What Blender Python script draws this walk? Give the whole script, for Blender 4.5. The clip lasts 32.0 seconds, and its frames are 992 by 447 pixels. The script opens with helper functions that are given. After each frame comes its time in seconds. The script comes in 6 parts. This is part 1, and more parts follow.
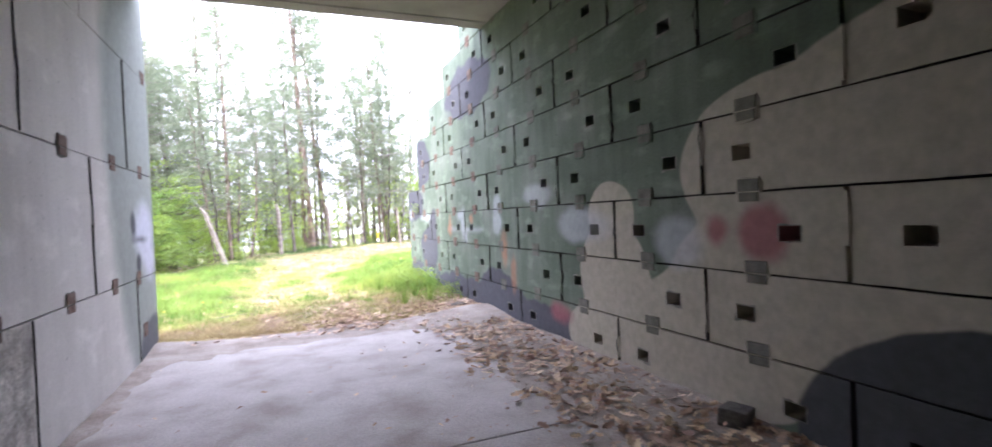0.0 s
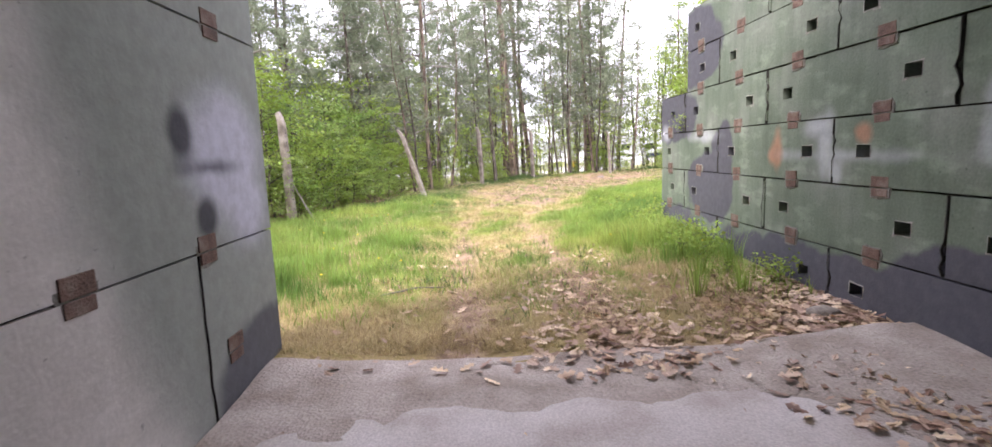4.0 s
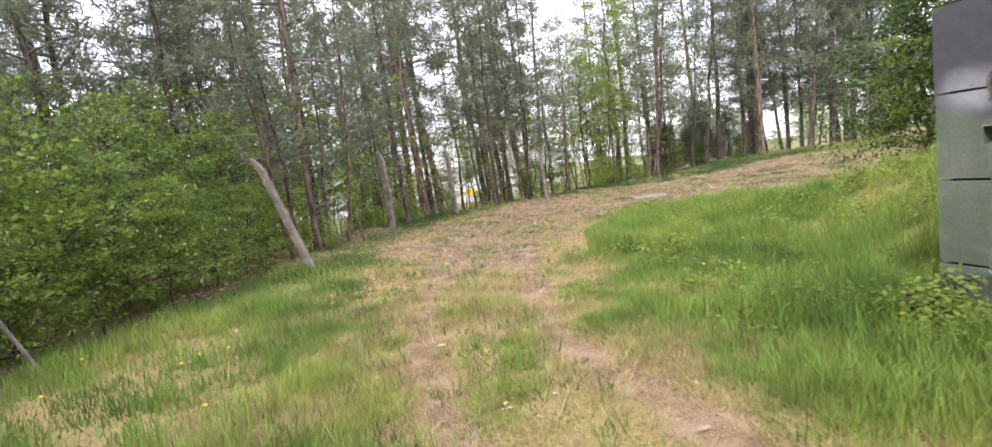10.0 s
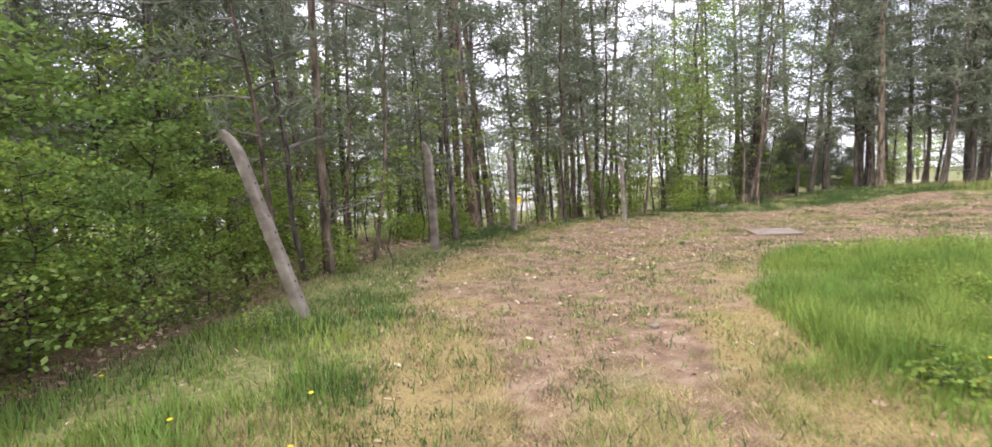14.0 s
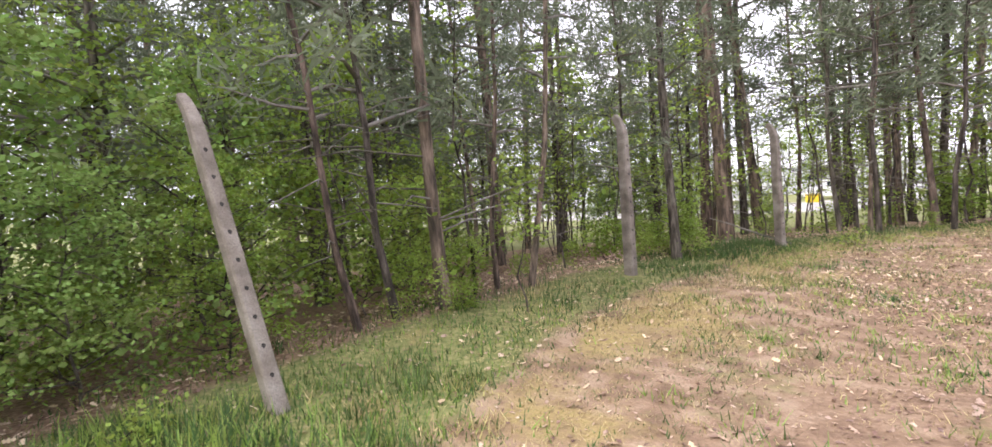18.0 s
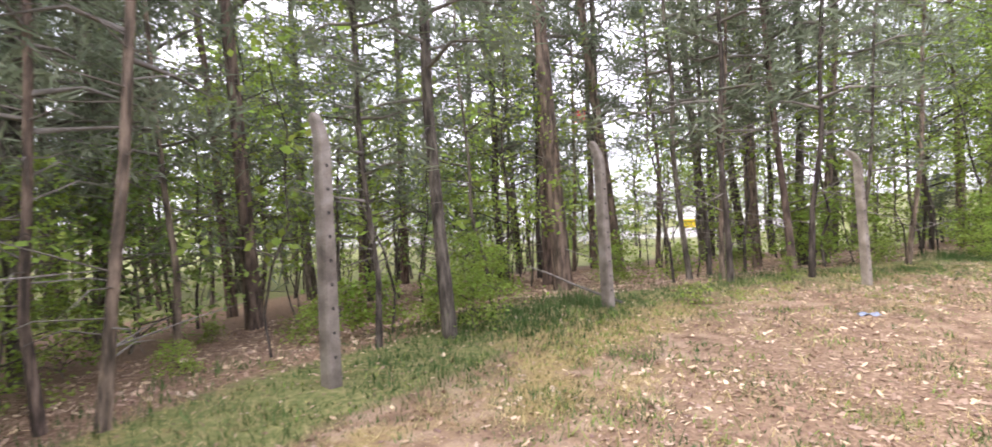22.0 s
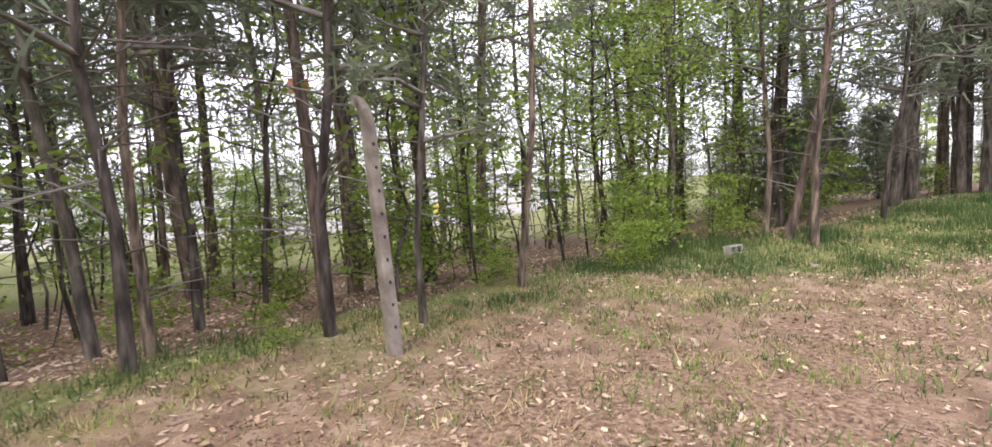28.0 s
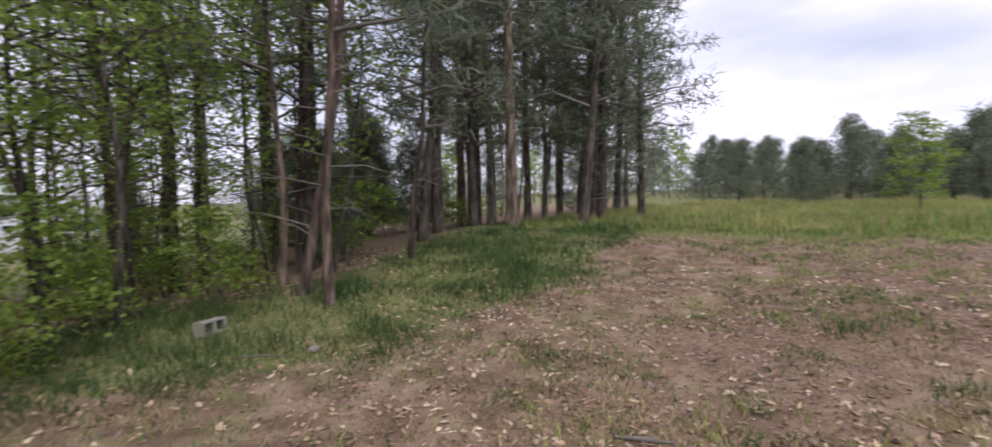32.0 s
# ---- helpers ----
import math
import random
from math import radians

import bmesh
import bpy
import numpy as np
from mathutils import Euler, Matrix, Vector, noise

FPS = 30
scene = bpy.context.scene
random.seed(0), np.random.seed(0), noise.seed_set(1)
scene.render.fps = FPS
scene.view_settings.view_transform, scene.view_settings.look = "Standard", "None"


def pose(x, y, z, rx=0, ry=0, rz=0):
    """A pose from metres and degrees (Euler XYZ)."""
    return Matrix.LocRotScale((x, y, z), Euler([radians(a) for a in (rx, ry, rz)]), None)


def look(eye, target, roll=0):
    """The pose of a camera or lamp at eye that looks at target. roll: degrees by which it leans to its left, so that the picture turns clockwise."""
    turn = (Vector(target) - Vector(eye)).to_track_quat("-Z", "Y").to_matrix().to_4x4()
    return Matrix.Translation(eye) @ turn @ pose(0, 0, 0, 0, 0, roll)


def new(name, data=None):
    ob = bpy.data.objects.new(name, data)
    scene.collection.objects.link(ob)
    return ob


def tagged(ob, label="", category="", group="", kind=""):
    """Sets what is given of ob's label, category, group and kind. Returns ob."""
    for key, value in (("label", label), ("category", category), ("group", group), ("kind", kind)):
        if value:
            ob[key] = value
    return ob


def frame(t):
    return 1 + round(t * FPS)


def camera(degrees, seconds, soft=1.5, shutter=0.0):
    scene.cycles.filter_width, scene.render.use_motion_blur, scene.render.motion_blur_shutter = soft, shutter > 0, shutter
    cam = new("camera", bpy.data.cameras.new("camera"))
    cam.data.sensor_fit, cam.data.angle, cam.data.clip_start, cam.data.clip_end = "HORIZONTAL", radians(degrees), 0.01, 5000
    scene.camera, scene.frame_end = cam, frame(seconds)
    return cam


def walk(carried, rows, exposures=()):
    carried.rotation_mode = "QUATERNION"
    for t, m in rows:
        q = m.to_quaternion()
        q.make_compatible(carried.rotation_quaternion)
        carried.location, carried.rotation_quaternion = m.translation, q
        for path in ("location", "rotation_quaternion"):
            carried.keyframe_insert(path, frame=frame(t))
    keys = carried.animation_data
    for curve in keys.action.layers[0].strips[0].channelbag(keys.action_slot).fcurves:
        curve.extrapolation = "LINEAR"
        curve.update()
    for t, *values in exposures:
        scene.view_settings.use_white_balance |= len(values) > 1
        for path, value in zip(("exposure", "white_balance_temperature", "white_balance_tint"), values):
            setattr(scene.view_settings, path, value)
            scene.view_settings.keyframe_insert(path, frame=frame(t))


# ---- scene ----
cam = camera(87.1, 32.0, shutter=0.25)
PATH = [
    (0, (0.0, 0.0, 1.612), (0.755, 1.852, 1.578), -2.45),
    (0.5, (0.073, 0.453, 1.592), (0.463, 2.414, 1.532), -0.99),
    (1, (0.057, 0.961, 1.593), (0.268, 2.949, 1.527), -1.13),
    (1.5, (0.098, 1.52, 1.574), (0.079, 3.514, 1.424), -2.15),
    (2, (0.012, 2.13, 1.56), (-0.09, 4.118, 1.363), -2.45),
    (2.5, (0.065, 2.759, 1.575), (-0.042, 4.742, 1.333), -0.85),
    (4.5, (-0.143, 5.162, 1.511), (-0.072, 7.141, 1.234), -3.14),
    (5, (-0.262, 5.755, 1.517), (-0.139, 7.735, 1.257), -3.65),
    (5.5, (-0.349, 6.341, 1.546), (-0.006, 8.295, 1.295), -4.14),
    (6, (-0.441, 6.898, 1.525), (0.14, 8.795, 1.272), -4.55),
    (6.5, (-0.586, 7.424, 1.495), (0.271, 9.209, 1.213), -4.76),
    (7, (-0.651, 7.935, 1.501), (0.299, 9.667, 1.191), -6.64),
    (7.5, (-0.671, 8.472, 1.513), (0.425, 10.122, 1.243), -7.04),
    (8, (-0.561, 9.008, 1.53), (0.548, 10.653, 1.276), -6.96),
    (8.5, (-0.519, 9.56, 1.524), (0.601, 11.207, 1.335), -6.88),
    (9, (-0.413, 10.087, 1.53), (0.446, 11.884, 1.347), -7.25),
    (9.5, (-0.504, 10.6, 1.531), (0.063, 12.509, 1.345), -7.17),
    (10, (-0.807, 11.106, 1.541), (-0.339, 13.041, 1.344), -6.91),
    (10.5, (-0.925, 11.598, 1.582), (-0.399, 13.515, 1.363), -4.99),
    (11, (-0.86, 12.139, 1.578), (-0.173, 14.002, 1.342), -4.69),
    (11.5, (-0.795, 12.661, 1.602), (-0.002, 14.48, 1.35), -4.79),
    (12, (-0.779, 13.193, 1.617), (0.08, 14.979, 1.348), -5.97),
    (12.5, (-0.687, 13.758, 1.636), (0.171, 15.545, 1.369), -5.90),
    (13, (-0.695, 14.282, 1.6), (0.088, 16.115, 1.435), -4.89),
    (13.5, (-0.675, 14.761, 1.628), (-0.219, 16.702, 1.47), -4.90),
    (14, (-0.717, 15.292, 1.61), (-0.384, 17.258, 1.452), -2.14),
    (14.5, (-0.67, 15.758, 1.618), (-0.592, 17.748, 1.433), -2.45),
    (15, (-0.592, 16.305, 1.593), (-0.677, 18.292, 1.376), -1.89),
    (15.5, (-0.424, 16.796, 1.604), (-0.659, 18.769, 1.37), -0.98),
    (17.5, (0.459, 18.606, 1.519), (-0.139, 20.509, 1.384), -2.97),
    (18, (0.666, 19.013, 1.467), (-0.018, 20.889, 1.355), -3.26),
    (18.5, (0.768, 19.494, 1.458), (-0.014, 21.331, 1.347), -2.95),
    (19, (0.912, 19.898, 1.467), (-0.059, 21.643, 1.359), -3.29),
    (19.5, (1.088, 20.377, 1.507), (0.065, 22.091, 1.383), -3.61),
    (20, (1.317, 20.838, 1.545), (0.321, 22.572, 1.495), -3.58),
    (20.5, (1.458, 21.289, 1.551), (0.532, 23.062, 1.536), -4.15),
    (21, (1.591, 21.803, 1.601), (0.785, 23.633, 1.58), -4.04),
    (21.5, (1.823, 22.245, 1.645), (1.144, 24.125, 1.579), -3.42),
    (22, (2.089, 22.747, 1.626), (1.756, 24.718, 1.57), -2.49),
    (22.5, (2.41, 23.203, 1.633), (2.272, 25.197, 1.56), -2.24),
    (23, (2.755, 23.646, 1.601), (3.012, 25.628, 1.527), -2.25),
    (23.5, (3.151, 24.044, 1.582), (3.485, 26.014, 1.5), -2.32),
    (24, (3.487, 24.486, 1.647), (3.993, 26.419, 1.547), -3.05),
    (24.5, (3.82, 24.889, 1.667), (4.367, 26.812, 1.599), -5.03),
    (25, (4.167, 25.311, 1.707), (4.744, 27.223, 1.615), -5.54),
    (25.5, (4.507, 25.713, 1.734), (5.139, 27.607, 1.629), -5.50),
    (27.5, (6.194, 27.396, 1.579), (6.631, 29.343, 1.444), -4.03),
    (28, (6.587, 27.673, 1.542), (7.031, 29.617, 1.391), -2.78),
    (28.5, (6.922, 28.061, 1.514), (7.387, 30.001, 1.368), -2.59),
    (29, (7.309, 28.412, 1.555), (7.784, 30.348, 1.4), -3.20),
    (29.5, (7.617, 28.815, 1.558), (8.226, 30.716, 1.43), -5.41),
    (30, (7.96, 29.114, 1.54), (8.636, 30.992, 1.424), -5.44),
    (30.5, (8.352, 29.355, 1.554), (9.205, 31.162, 1.472), -4.57),
    (31, (8.796, 29.534, 1.554), (9.819, 31.249, 1.455), -3.17),
    (31.5, (9.211, 29.557, 1.569), (10.54, 31.048, 1.454), -0.87),
    (32, (9.475, 29.623, 1.583), (11.145, 30.719, 1.472), -1.75),
]
walk(cam, [(t, look(eye, target, roll)) for t, eye, target, roll in PATH], exposures=[(0, 3.0, 5850, 14), (1.2, 3.1, 5900, 14), (2.5, 2.6, 6250, 17), (4.5, 1.9, 6600, 15), (6, 1.75, 6750, 18), (8.5, 1.35, 6600, 12), (10.5, 1.1, 6550, 12), (11.5, 0.95, 6500, 12), (13.5, 1.0, 6500, 10), (15.5, 1.3, 6600, 10), (19, 1.35, 6550, 12), (21, 1.5, 6500, 13), (22.5, 1.4, 6500, 12), (24, 1.1, 6500, 12), (27.5, 1.05, 6500, 13), (29, 1.05, 6500, 13), (30.5, 1.15, 6450, 13), (31.3, 1.0, 6450, 13), (32, 0.03, 6200, 14)])

SKY, SUN = 0.1, 1.5

# ---- world, sun and exposure ----
world = bpy.data.worlds.new("overcast_sky")
scene.world = world
world.use_nodes = True
wn, wl = world.node_tree.nodes, world.node_tree.links
wn.clear()
w_out, w_bg = wn.new("ShaderNodeOutputWorld"), wn.new("ShaderNodeBackground")
w_sky = wn.new("ShaderNodeTexSky")
w_sky.sky_type, w_sky.sun_disc = "NISHITA", False
w_sky.sun_elevation, w_sky.sun_rotation = radians(50), radians(222)
w_sky.air_density, w_sky.dust_density = 1.0, 2.0
# a broken sheet of bright cloud over the blue
w_co, w_map = wn.new("ShaderNodeTexCoord"), wn.new("ShaderNodeMapping")
w_map.inputs["Scale"].default_value = (1.0, 1.0, 3.2)
w_no = wn.new("ShaderNodeTexNoise")
w_no.inputs["Scale"].default_value, w_no.inputs["Detail"].default_value = 2.2, 5.0
w_rp = wn.new("ShaderNodeValToRGB")
w_rp.color_ramp.elements[0].position, w_rp.color_ramp.elements[1].position = 0.32, 0.62
w_rp.color_ramp.elements[0].color = (0.5, 0.5, 0.5, 1)
w_mx = wn.new("ShaderNodeMix")
w_mx.data_type = "RGBA"
w_mx.inputs["B"].default_value = (11.6, 11.25, 13.0, 1)
wl.new(w_co.outputs["Generated"], w_map.inputs["Vector"])
wl.new(w_map.outputs["Vector"], w_no.inputs["Vector"])
wl.new(w_no.outputs["Fac"], w_rp.inputs["Fac"])
wl.new(w_rp.outputs["Color"], w_mx.inputs["Factor"])
wl.new(w_sky.outputs["Color"], w_mx.inputs["A"])
wl.new(w_mx.outputs["Result"], w_bg.inputs["Color"])
w_bg.inputs["Strength"].default_value = SKY
wl.new(w_bg.outputs["Background"], w_out.inputs["Surface"])

sun = new("sun", bpy.data.lights.new("sun", "SUN"))
sun.data.energy, sun.data.angle, sun.data.color = SUN, radians(18), (1.0, 0.95, 0.88)
sun.matrix_world = look((-17.2, -19.1, 30.6), (0, 0, 0))


# ---- materials ----
def mat(name, colors, scale=4.0, rough=0.9, bump=0.3, fine=60.0, detail=6.0, spread=(0.3, 0.7), obj_var=0.0, island=0.0, trans=0.0, stretch=None, streak=0.0, grain=0.55):
    """A surface of two or three colours broken up by noise, with a fine grain and relief. Returns it with its colour socket."""
    m = bpy.data.materials.new(name)
    m.use_nodes = True
    n, l = m.node_tree.nodes, m.node_tree.links
    b = n["Principled BSDF"]
    b.inputs["Roughness"].default_value = rough
    b.inputs["Specular IOR Level"].default_value = 0.25
    pos = n.new("ShaderNodeNewGeometry").outputs["Position"] if stretch is None else n.new("ShaderNodeTexCoord").outputs["Object"]
    if stretch:
        mp = n.new("ShaderNodeMapping")
        mp.inputs["Scale"].default_value = stretch
        l.new(pos, mp.inputs["Vector"])
        pos = mp.outputs["Vector"]
    no = n.new("ShaderNodeTexNoise")
    no.inputs["Scale"].default_value, no.inputs["Detail"].default_value = scale, detail
    l.new(pos, no.inputs["Vector"])
    rp = n.new("ShaderNodeValToRGB")
    el = rp.color_ramp.elements
    while len(el) < len(colors):
        el.new(0.5)
    for i, c in enumerate(colors):
        el[i].position = spread[0] + (spread[1] - spread[0]) * i / max(1, len(colors) - 1)
        el[i].color = (*c, 1)
    l.new(no.outputs["Fac"], rp.inputs["Fac"])
    gr = n.new("ShaderNodeTexNoise")
    gr.inputs["Scale"].default_value, gr.inputs["Detail"].default_value = fine, 4.0
    l.new(pos, gr.inputs["Vector"])
    mul = n.new("ShaderNodeMix")
    mul.data_type, mul.blend_type = "RGBA", "MULTIPLY"
    mul.inputs["Factor"].default_value = grain
    gs = n.new("ShaderNodeMapRange")
    gs.inputs["From Min"].default_value, gs.inputs["From Max"].default_value = 0.25, 0.75
    gs.inputs["To Min"].default_value, gs.inputs["To Max"].default_value = 0.55, 1.35
    l.new(gr.outputs["Fac"], gs.inputs["Value"])
    l.new(rp.outputs["Color"], mul.inputs["A"])
    l.new(gs.outputs["Result"], mul.inputs["B"])
    col = mul.outputs["Result"]
    if streak:
        # rain streaks down the face and small dark pits
        for vec, sc, lo in (((3.0, 3.0, 0.35), 2.2, 0.35), ((1, 1, 1), 26.0, 0.62), ((1, 0.6, 1.4), 4.5, 0.9)):
            sp, sn = n.new("ShaderNodeMapping"), n.new("ShaderNodeTexNoise")
            sp.inputs["Scale"].default_value = vec
            sn.inputs["Scale"].default_value, sn.inputs["Detail"].default_value = sc, 5.0
            l.new(pos, sp.inputs["Vector"])
            l.new(sp.outputs["Vector"], sn.inputs["Vector"])
            sr = n.new("ShaderNodeMapRange")
            sr.inputs["From Min"].default_value, sr.inputs["From Max"].default_value = (0.35, 0.65) if lo < 0.5 else (0.74, 0.68) if lo < 0.8 else (0.55, 0.72)
            sr.inputs["To Min"].default_value, sr.inputs["To Max"].default_value = (1 - streak * 0.6, 1 + streak * 0.5) if lo < 0.5 else (0.6, 1.0) if lo < 0.8 else (1.0, 1.0 + 2.5 * streak)
            l.new(sn.outputs["Fac"], sr.inputs["Value"])
            sm = n.new("ShaderNodeMix")
            sm.data_type, sm.blend_type = "RGBA", "MULTIPLY"
            sm.inputs["Factor"].default_value = 1.0
            l.new(col, sm.inputs["A"])
            l.new(sr.outputs["Result"], sm.inputs["B"])
            col = sm.outputs["Result"]
    if obj_var or island:
        hv = n.new("ShaderNodeHueSaturation")
        rnd = n.new("ShaderNodeObjectInfo").outputs["Random"] if obj_var else n.new("ShaderNodeNewGeometry").outputs["Random Per Island"]
        v = n.new("ShaderNodeMapRange")
        k = obj_var or island
        v.inputs["To Min"].default_value, v.inputs["To Max"].default_value = 1 - k, 1 + k
        hh = n.new("ShaderNodeMapRange")
        hh.inputs["To Min"].default_value, hh.inputs["To Max"].default_value = 0.5 - 0.05 * k, 0.5 + 0.05 * k
        l.new(rnd, v.inputs["Value"])
        l.new(rnd, hh.inputs["Value"])
        l.new(v.outputs["Result"], hv.inputs["Value"])
        l.new(hh.outputs["Result"], hv.inputs["Hue"])
        l.new(col, hv.inputs["Color"])
        col = hv.outputs["Color"]
    l.new(col, b.inputs["Base Color"])
    if bump:
        bp = n.new("ShaderNodeBump")
        bp.inputs["Strength"].default_value, bp.inputs["Distance"].default_value = bump, 0.02
        l.new(gr.outputs["Fac"], bp.inputs["Height"])
        l.new(bp.outputs["Normal"], b.inputs["Normal"])
    if trans:
        # thin leaves let light through
        tr, ms = n.new("ShaderNodeBsdfTranslucent"), n.new("ShaderNodeMixShader")
        ms.inputs["Fac"].default_value = trans
        l.new(col, tr.inputs["Color"])
        l.new(b.outputs["BSDF"], ms.inputs[1])
        l.new(tr.outputs["BSDF"], ms.inputs[2])
        l.new(ms.outputs["Shader"], n["Material Output"].inputs["Surface"])
    m["colour"] = col.node.name
    return m


def blobs(m, spots, color, soft=0.06, wobble=0.12, amount=1.0, scale=2.5):
    """Lays painted spots over a material: ellipses (y, z, half width, half height) on a wall that runs along y."""
    n, l = m.node_tree.nodes, m.node_tree.links
    b = n["Principled BSDF"]
    old = b.inputs["Base Color"].links[0].from_socket
    geo = n.new("ShaderNodeNewGeometry")
    no = n.new("ShaderNodeTexNoise")
    no.inputs["Scale"].default_value, no.inputs["Detail"].default_value = scale, 3.0
    l.new(geo.outputs["Position"], no.inputs["Vector"])
    last = None
    for cy, cz, ry, rz in spots:
        mp = n.new("ShaderNodeMapping")
        mp.inputs["Scale"].default_value = (0, 1 / ry, 1 / rz)
        mp.inputs["Location"].default_value = (0, -cy / ry, -cz / rz)
        l.new(geo.outputs["Position"], mp.inputs["Vector"])
        ln = n.new("ShaderNodeVectorMath")
        ln.operation = "LENGTH"
        l.new(mp.outputs["Vector"], ln.inputs[0])
        sm = n.new("ShaderNodeMath")
        sm.operation, sm.inputs[1].default_value = "MULTIPLY", min(ry, rz)
        sub = n.new("ShaderNodeMath")
        sub.operation, sub.inputs[1].default_value = "SUBTRACT", 1.0
        l.new(ln.outputs["Value"], sub.inputs[0])
        l.new(sub.outputs[0], sm.inputs[0])
        if last is None:
            last = sm.outputs[0]
        else:
            mn = n.new("ShaderNodeMath")
            mn.operation = "SMOOTH_MIN"
            mn.inputs[2].default_value = 0.12
            l.new(last, mn.inputs[0])
            l.new(sm.outputs[0], mn.inputs[1])
            last = mn.outputs[0]
    wob = n.new("ShaderNodeMath")
    wob.operation = "MULTIPLY_ADD"
    wob.inputs[1].default_value = wobble
    l.new(no.outputs["Fac"], wob.inputs[0])
    l.new(last, wob.inputs[2])
    rg = n.new("ShaderNodeMapRange")
    rg.interpolation_type = "SMOOTHSTEP"
    rg.inputs["From Min"].default_value, rg.inputs["From Max"].default_value = wobble / 2 + soft, wobble / 2 - soft
    rg.inputs["To Min"].default_value, rg.inputs["To Max"].default_value = 0, amount
    l.new(wob.outputs[0], rg.inputs["Value"])
    mx = n.new("ShaderNodeMix")
    mx.data_type = "RGBA"
    l.new(rg.outputs["Result"], mx.inputs["Factor"])
    l.new(old, mx.inputs["A"])
    gray = n.new("ShaderNodeTexNoise")
    gray.inputs["Scale"].default_value, gray.inputs["Detail"].default_value = 14.0, 6.0
    l.new(geo.outputs["Position"], gray.inputs["Vector"])
    vr = n.new("ShaderNodeMapRange")
    vr.inputs["From Min"].default_value, vr.inputs["From Max"].default_value = 0.3, 0.7
    vr.inputs["To Min"].default_value, vr.inputs["To Max"].default_value = 0.88, 1.1
    l.new(gray.outputs["Fac"], vr.inputs["Value"])
    cm = n.new("ShaderNodeMix")
    cm.data_type, cm.blend_type = "RGBA", "MULTIPLY"
    cm.inputs["Factor"].default_value = 1.0
    cm.inputs["A"].default_value = (*color, 1)
    l.new(vr.outputs["Result"], cm.inputs["B"])
    l.new(cm.outputs["Result"], mx.inputs["B"])
    l.new(mx.outputs["Result"], b.inputs["Base Color"])


M_WALL_R = mat("painted_concrete_camouflage", [(0.115, 0.145, 0.108), (0.152, 0.186, 0.142), (0.205, 0.228, 0.192)], 1.3, 0.85, 0.2, 45, streak=0.18, grain=0.3)
blobs(M_WALL_R, [(13.4, 1.95, 1.0, 0.42), (12.6, 2.9, 1.0, 0.55), (12.0, 0.9, 0.75, 0.5), (9.6, 0.1, 2.6, 0.36), (6.4, 0.1, 1.2, 0.32), (11.6, 1.35, 0.35, 0.5), (7.8, 0.25, 0.9, 0.5), (9.0, 3.9, 1.2, 0.5), (13.2, 0.2, 1.0, 0.3)], (0.095, 0.095, 0.112), 0.03, 0.3)
blobs(M_WALL_R, [(4.62, 1.55, 0.42, 0.36), (4.62, 0.9, 0.62, 0.6), (4.3, 0.2, 1.25, 0.55), (2.7, 1.9, 0.85, 0.62), (0.6, 2.1, 2.3, 0.75), (1.8, 1.0, 1.9, 0.8), (3.2, 0.55, 1.0, 0.6)], (0.46, 0.42, 0.34), 0.012, 0.04)
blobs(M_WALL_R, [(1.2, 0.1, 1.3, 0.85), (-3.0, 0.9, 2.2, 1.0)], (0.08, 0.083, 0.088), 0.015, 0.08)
blobs(M_WALL_R, [(7.72, 1.78, 0.16, 0.14), (7.7, 1.5, 0.17, 0.16), (6.3, 1.85, 0.35, 0.14), (5.2, 1.45, 0.5, 0.2), (3.6, 1.3, 0.3, 0.22), (9.45, 1.45, 0.09, 0.26), (9.58, 1.62, 0.18, 0.08), (9.3, 1.2, 0.08, 0.1), (9.2, 1.36, 0.45, 0.025), (12.2, 1.62, 0.4, 0.07), (13.75, 1.7, 0.2, 0.12)], (0.52, 0.53, 0.57), 0.07, 0.15, 0.6)
blobs(M_WALL_R, [(2.75, 1.4, 0.22, 0.2), (3.15, 1.42, 0.12, 0.12), (5.75, 0.36, 0.24, 0.12)], (0.34, 0.12, 0.14), 0.07, 0.15, 0.85)
blobs(M_WALL_R, [(7.45, 1.05, 0.14, 0.3), (7.15, 0.7, 0.1, 0.25), (10.33, 1.35, 0.1, 0.09), (10.25, 1.46, 0.05, 0.15), (8.95, 1.55, 0.08, 0.08)], (0.42, 0.20, 0.12), 0.05, 0.22, 0.65)
M_WALL_L = mat("grey_concrete", [(0.54, 0.51, 0.48), (0.63, 0.60, 0.57), (0.68, 0.65, 0.62)], 0.7, 0.9, 0.12, 40, streak=0.06, grain=0.18)
blobs(M_WALL_L, [(9.6, 2.6, 3.1, 4.0)], (0.24, 0.265, 0.24), 0.25, 0.3, 0.9)
blobs(M_WALL_L, [(8.3, 0.05, 0.75, 0.42)], (0.10, 0.10, 0.115), 0.05, 0.2, 0.9)
blobs(M_WALL_L, [(7.95, 1.55, 0.45, 0.38), (8.15, 1.25, 0.28, 0.25)], (0.56, 0.56, 0.66), 0.16, 0.2, 0.8)
blobs(M_WALL_L, [(7.45, 1.68, 0.11, 0.13), (7.63, 1.2, 0.12, 0.13), (7.73, 1.49, 0.2, 0.025)], (0.05, 0.05, 0.06), 0.05, 0.1, 0.9)
blobs(M_WALL_L, [(3.0, 1.62, 0.06, 0.07), (3.4, 1.85, 0.1, 0.04)], (0.12, 0.12, 0.13), 0.03, 0.05, 0.9)
M_ROUGH = mat("rough_exposed_concrete", [(0.33, 0.305, 0.275), (0.47, 0.44, 0.405), (0.58, 0.55, 0.51)], 7.0, 0.95, 1.0, 26, streak=0.3)
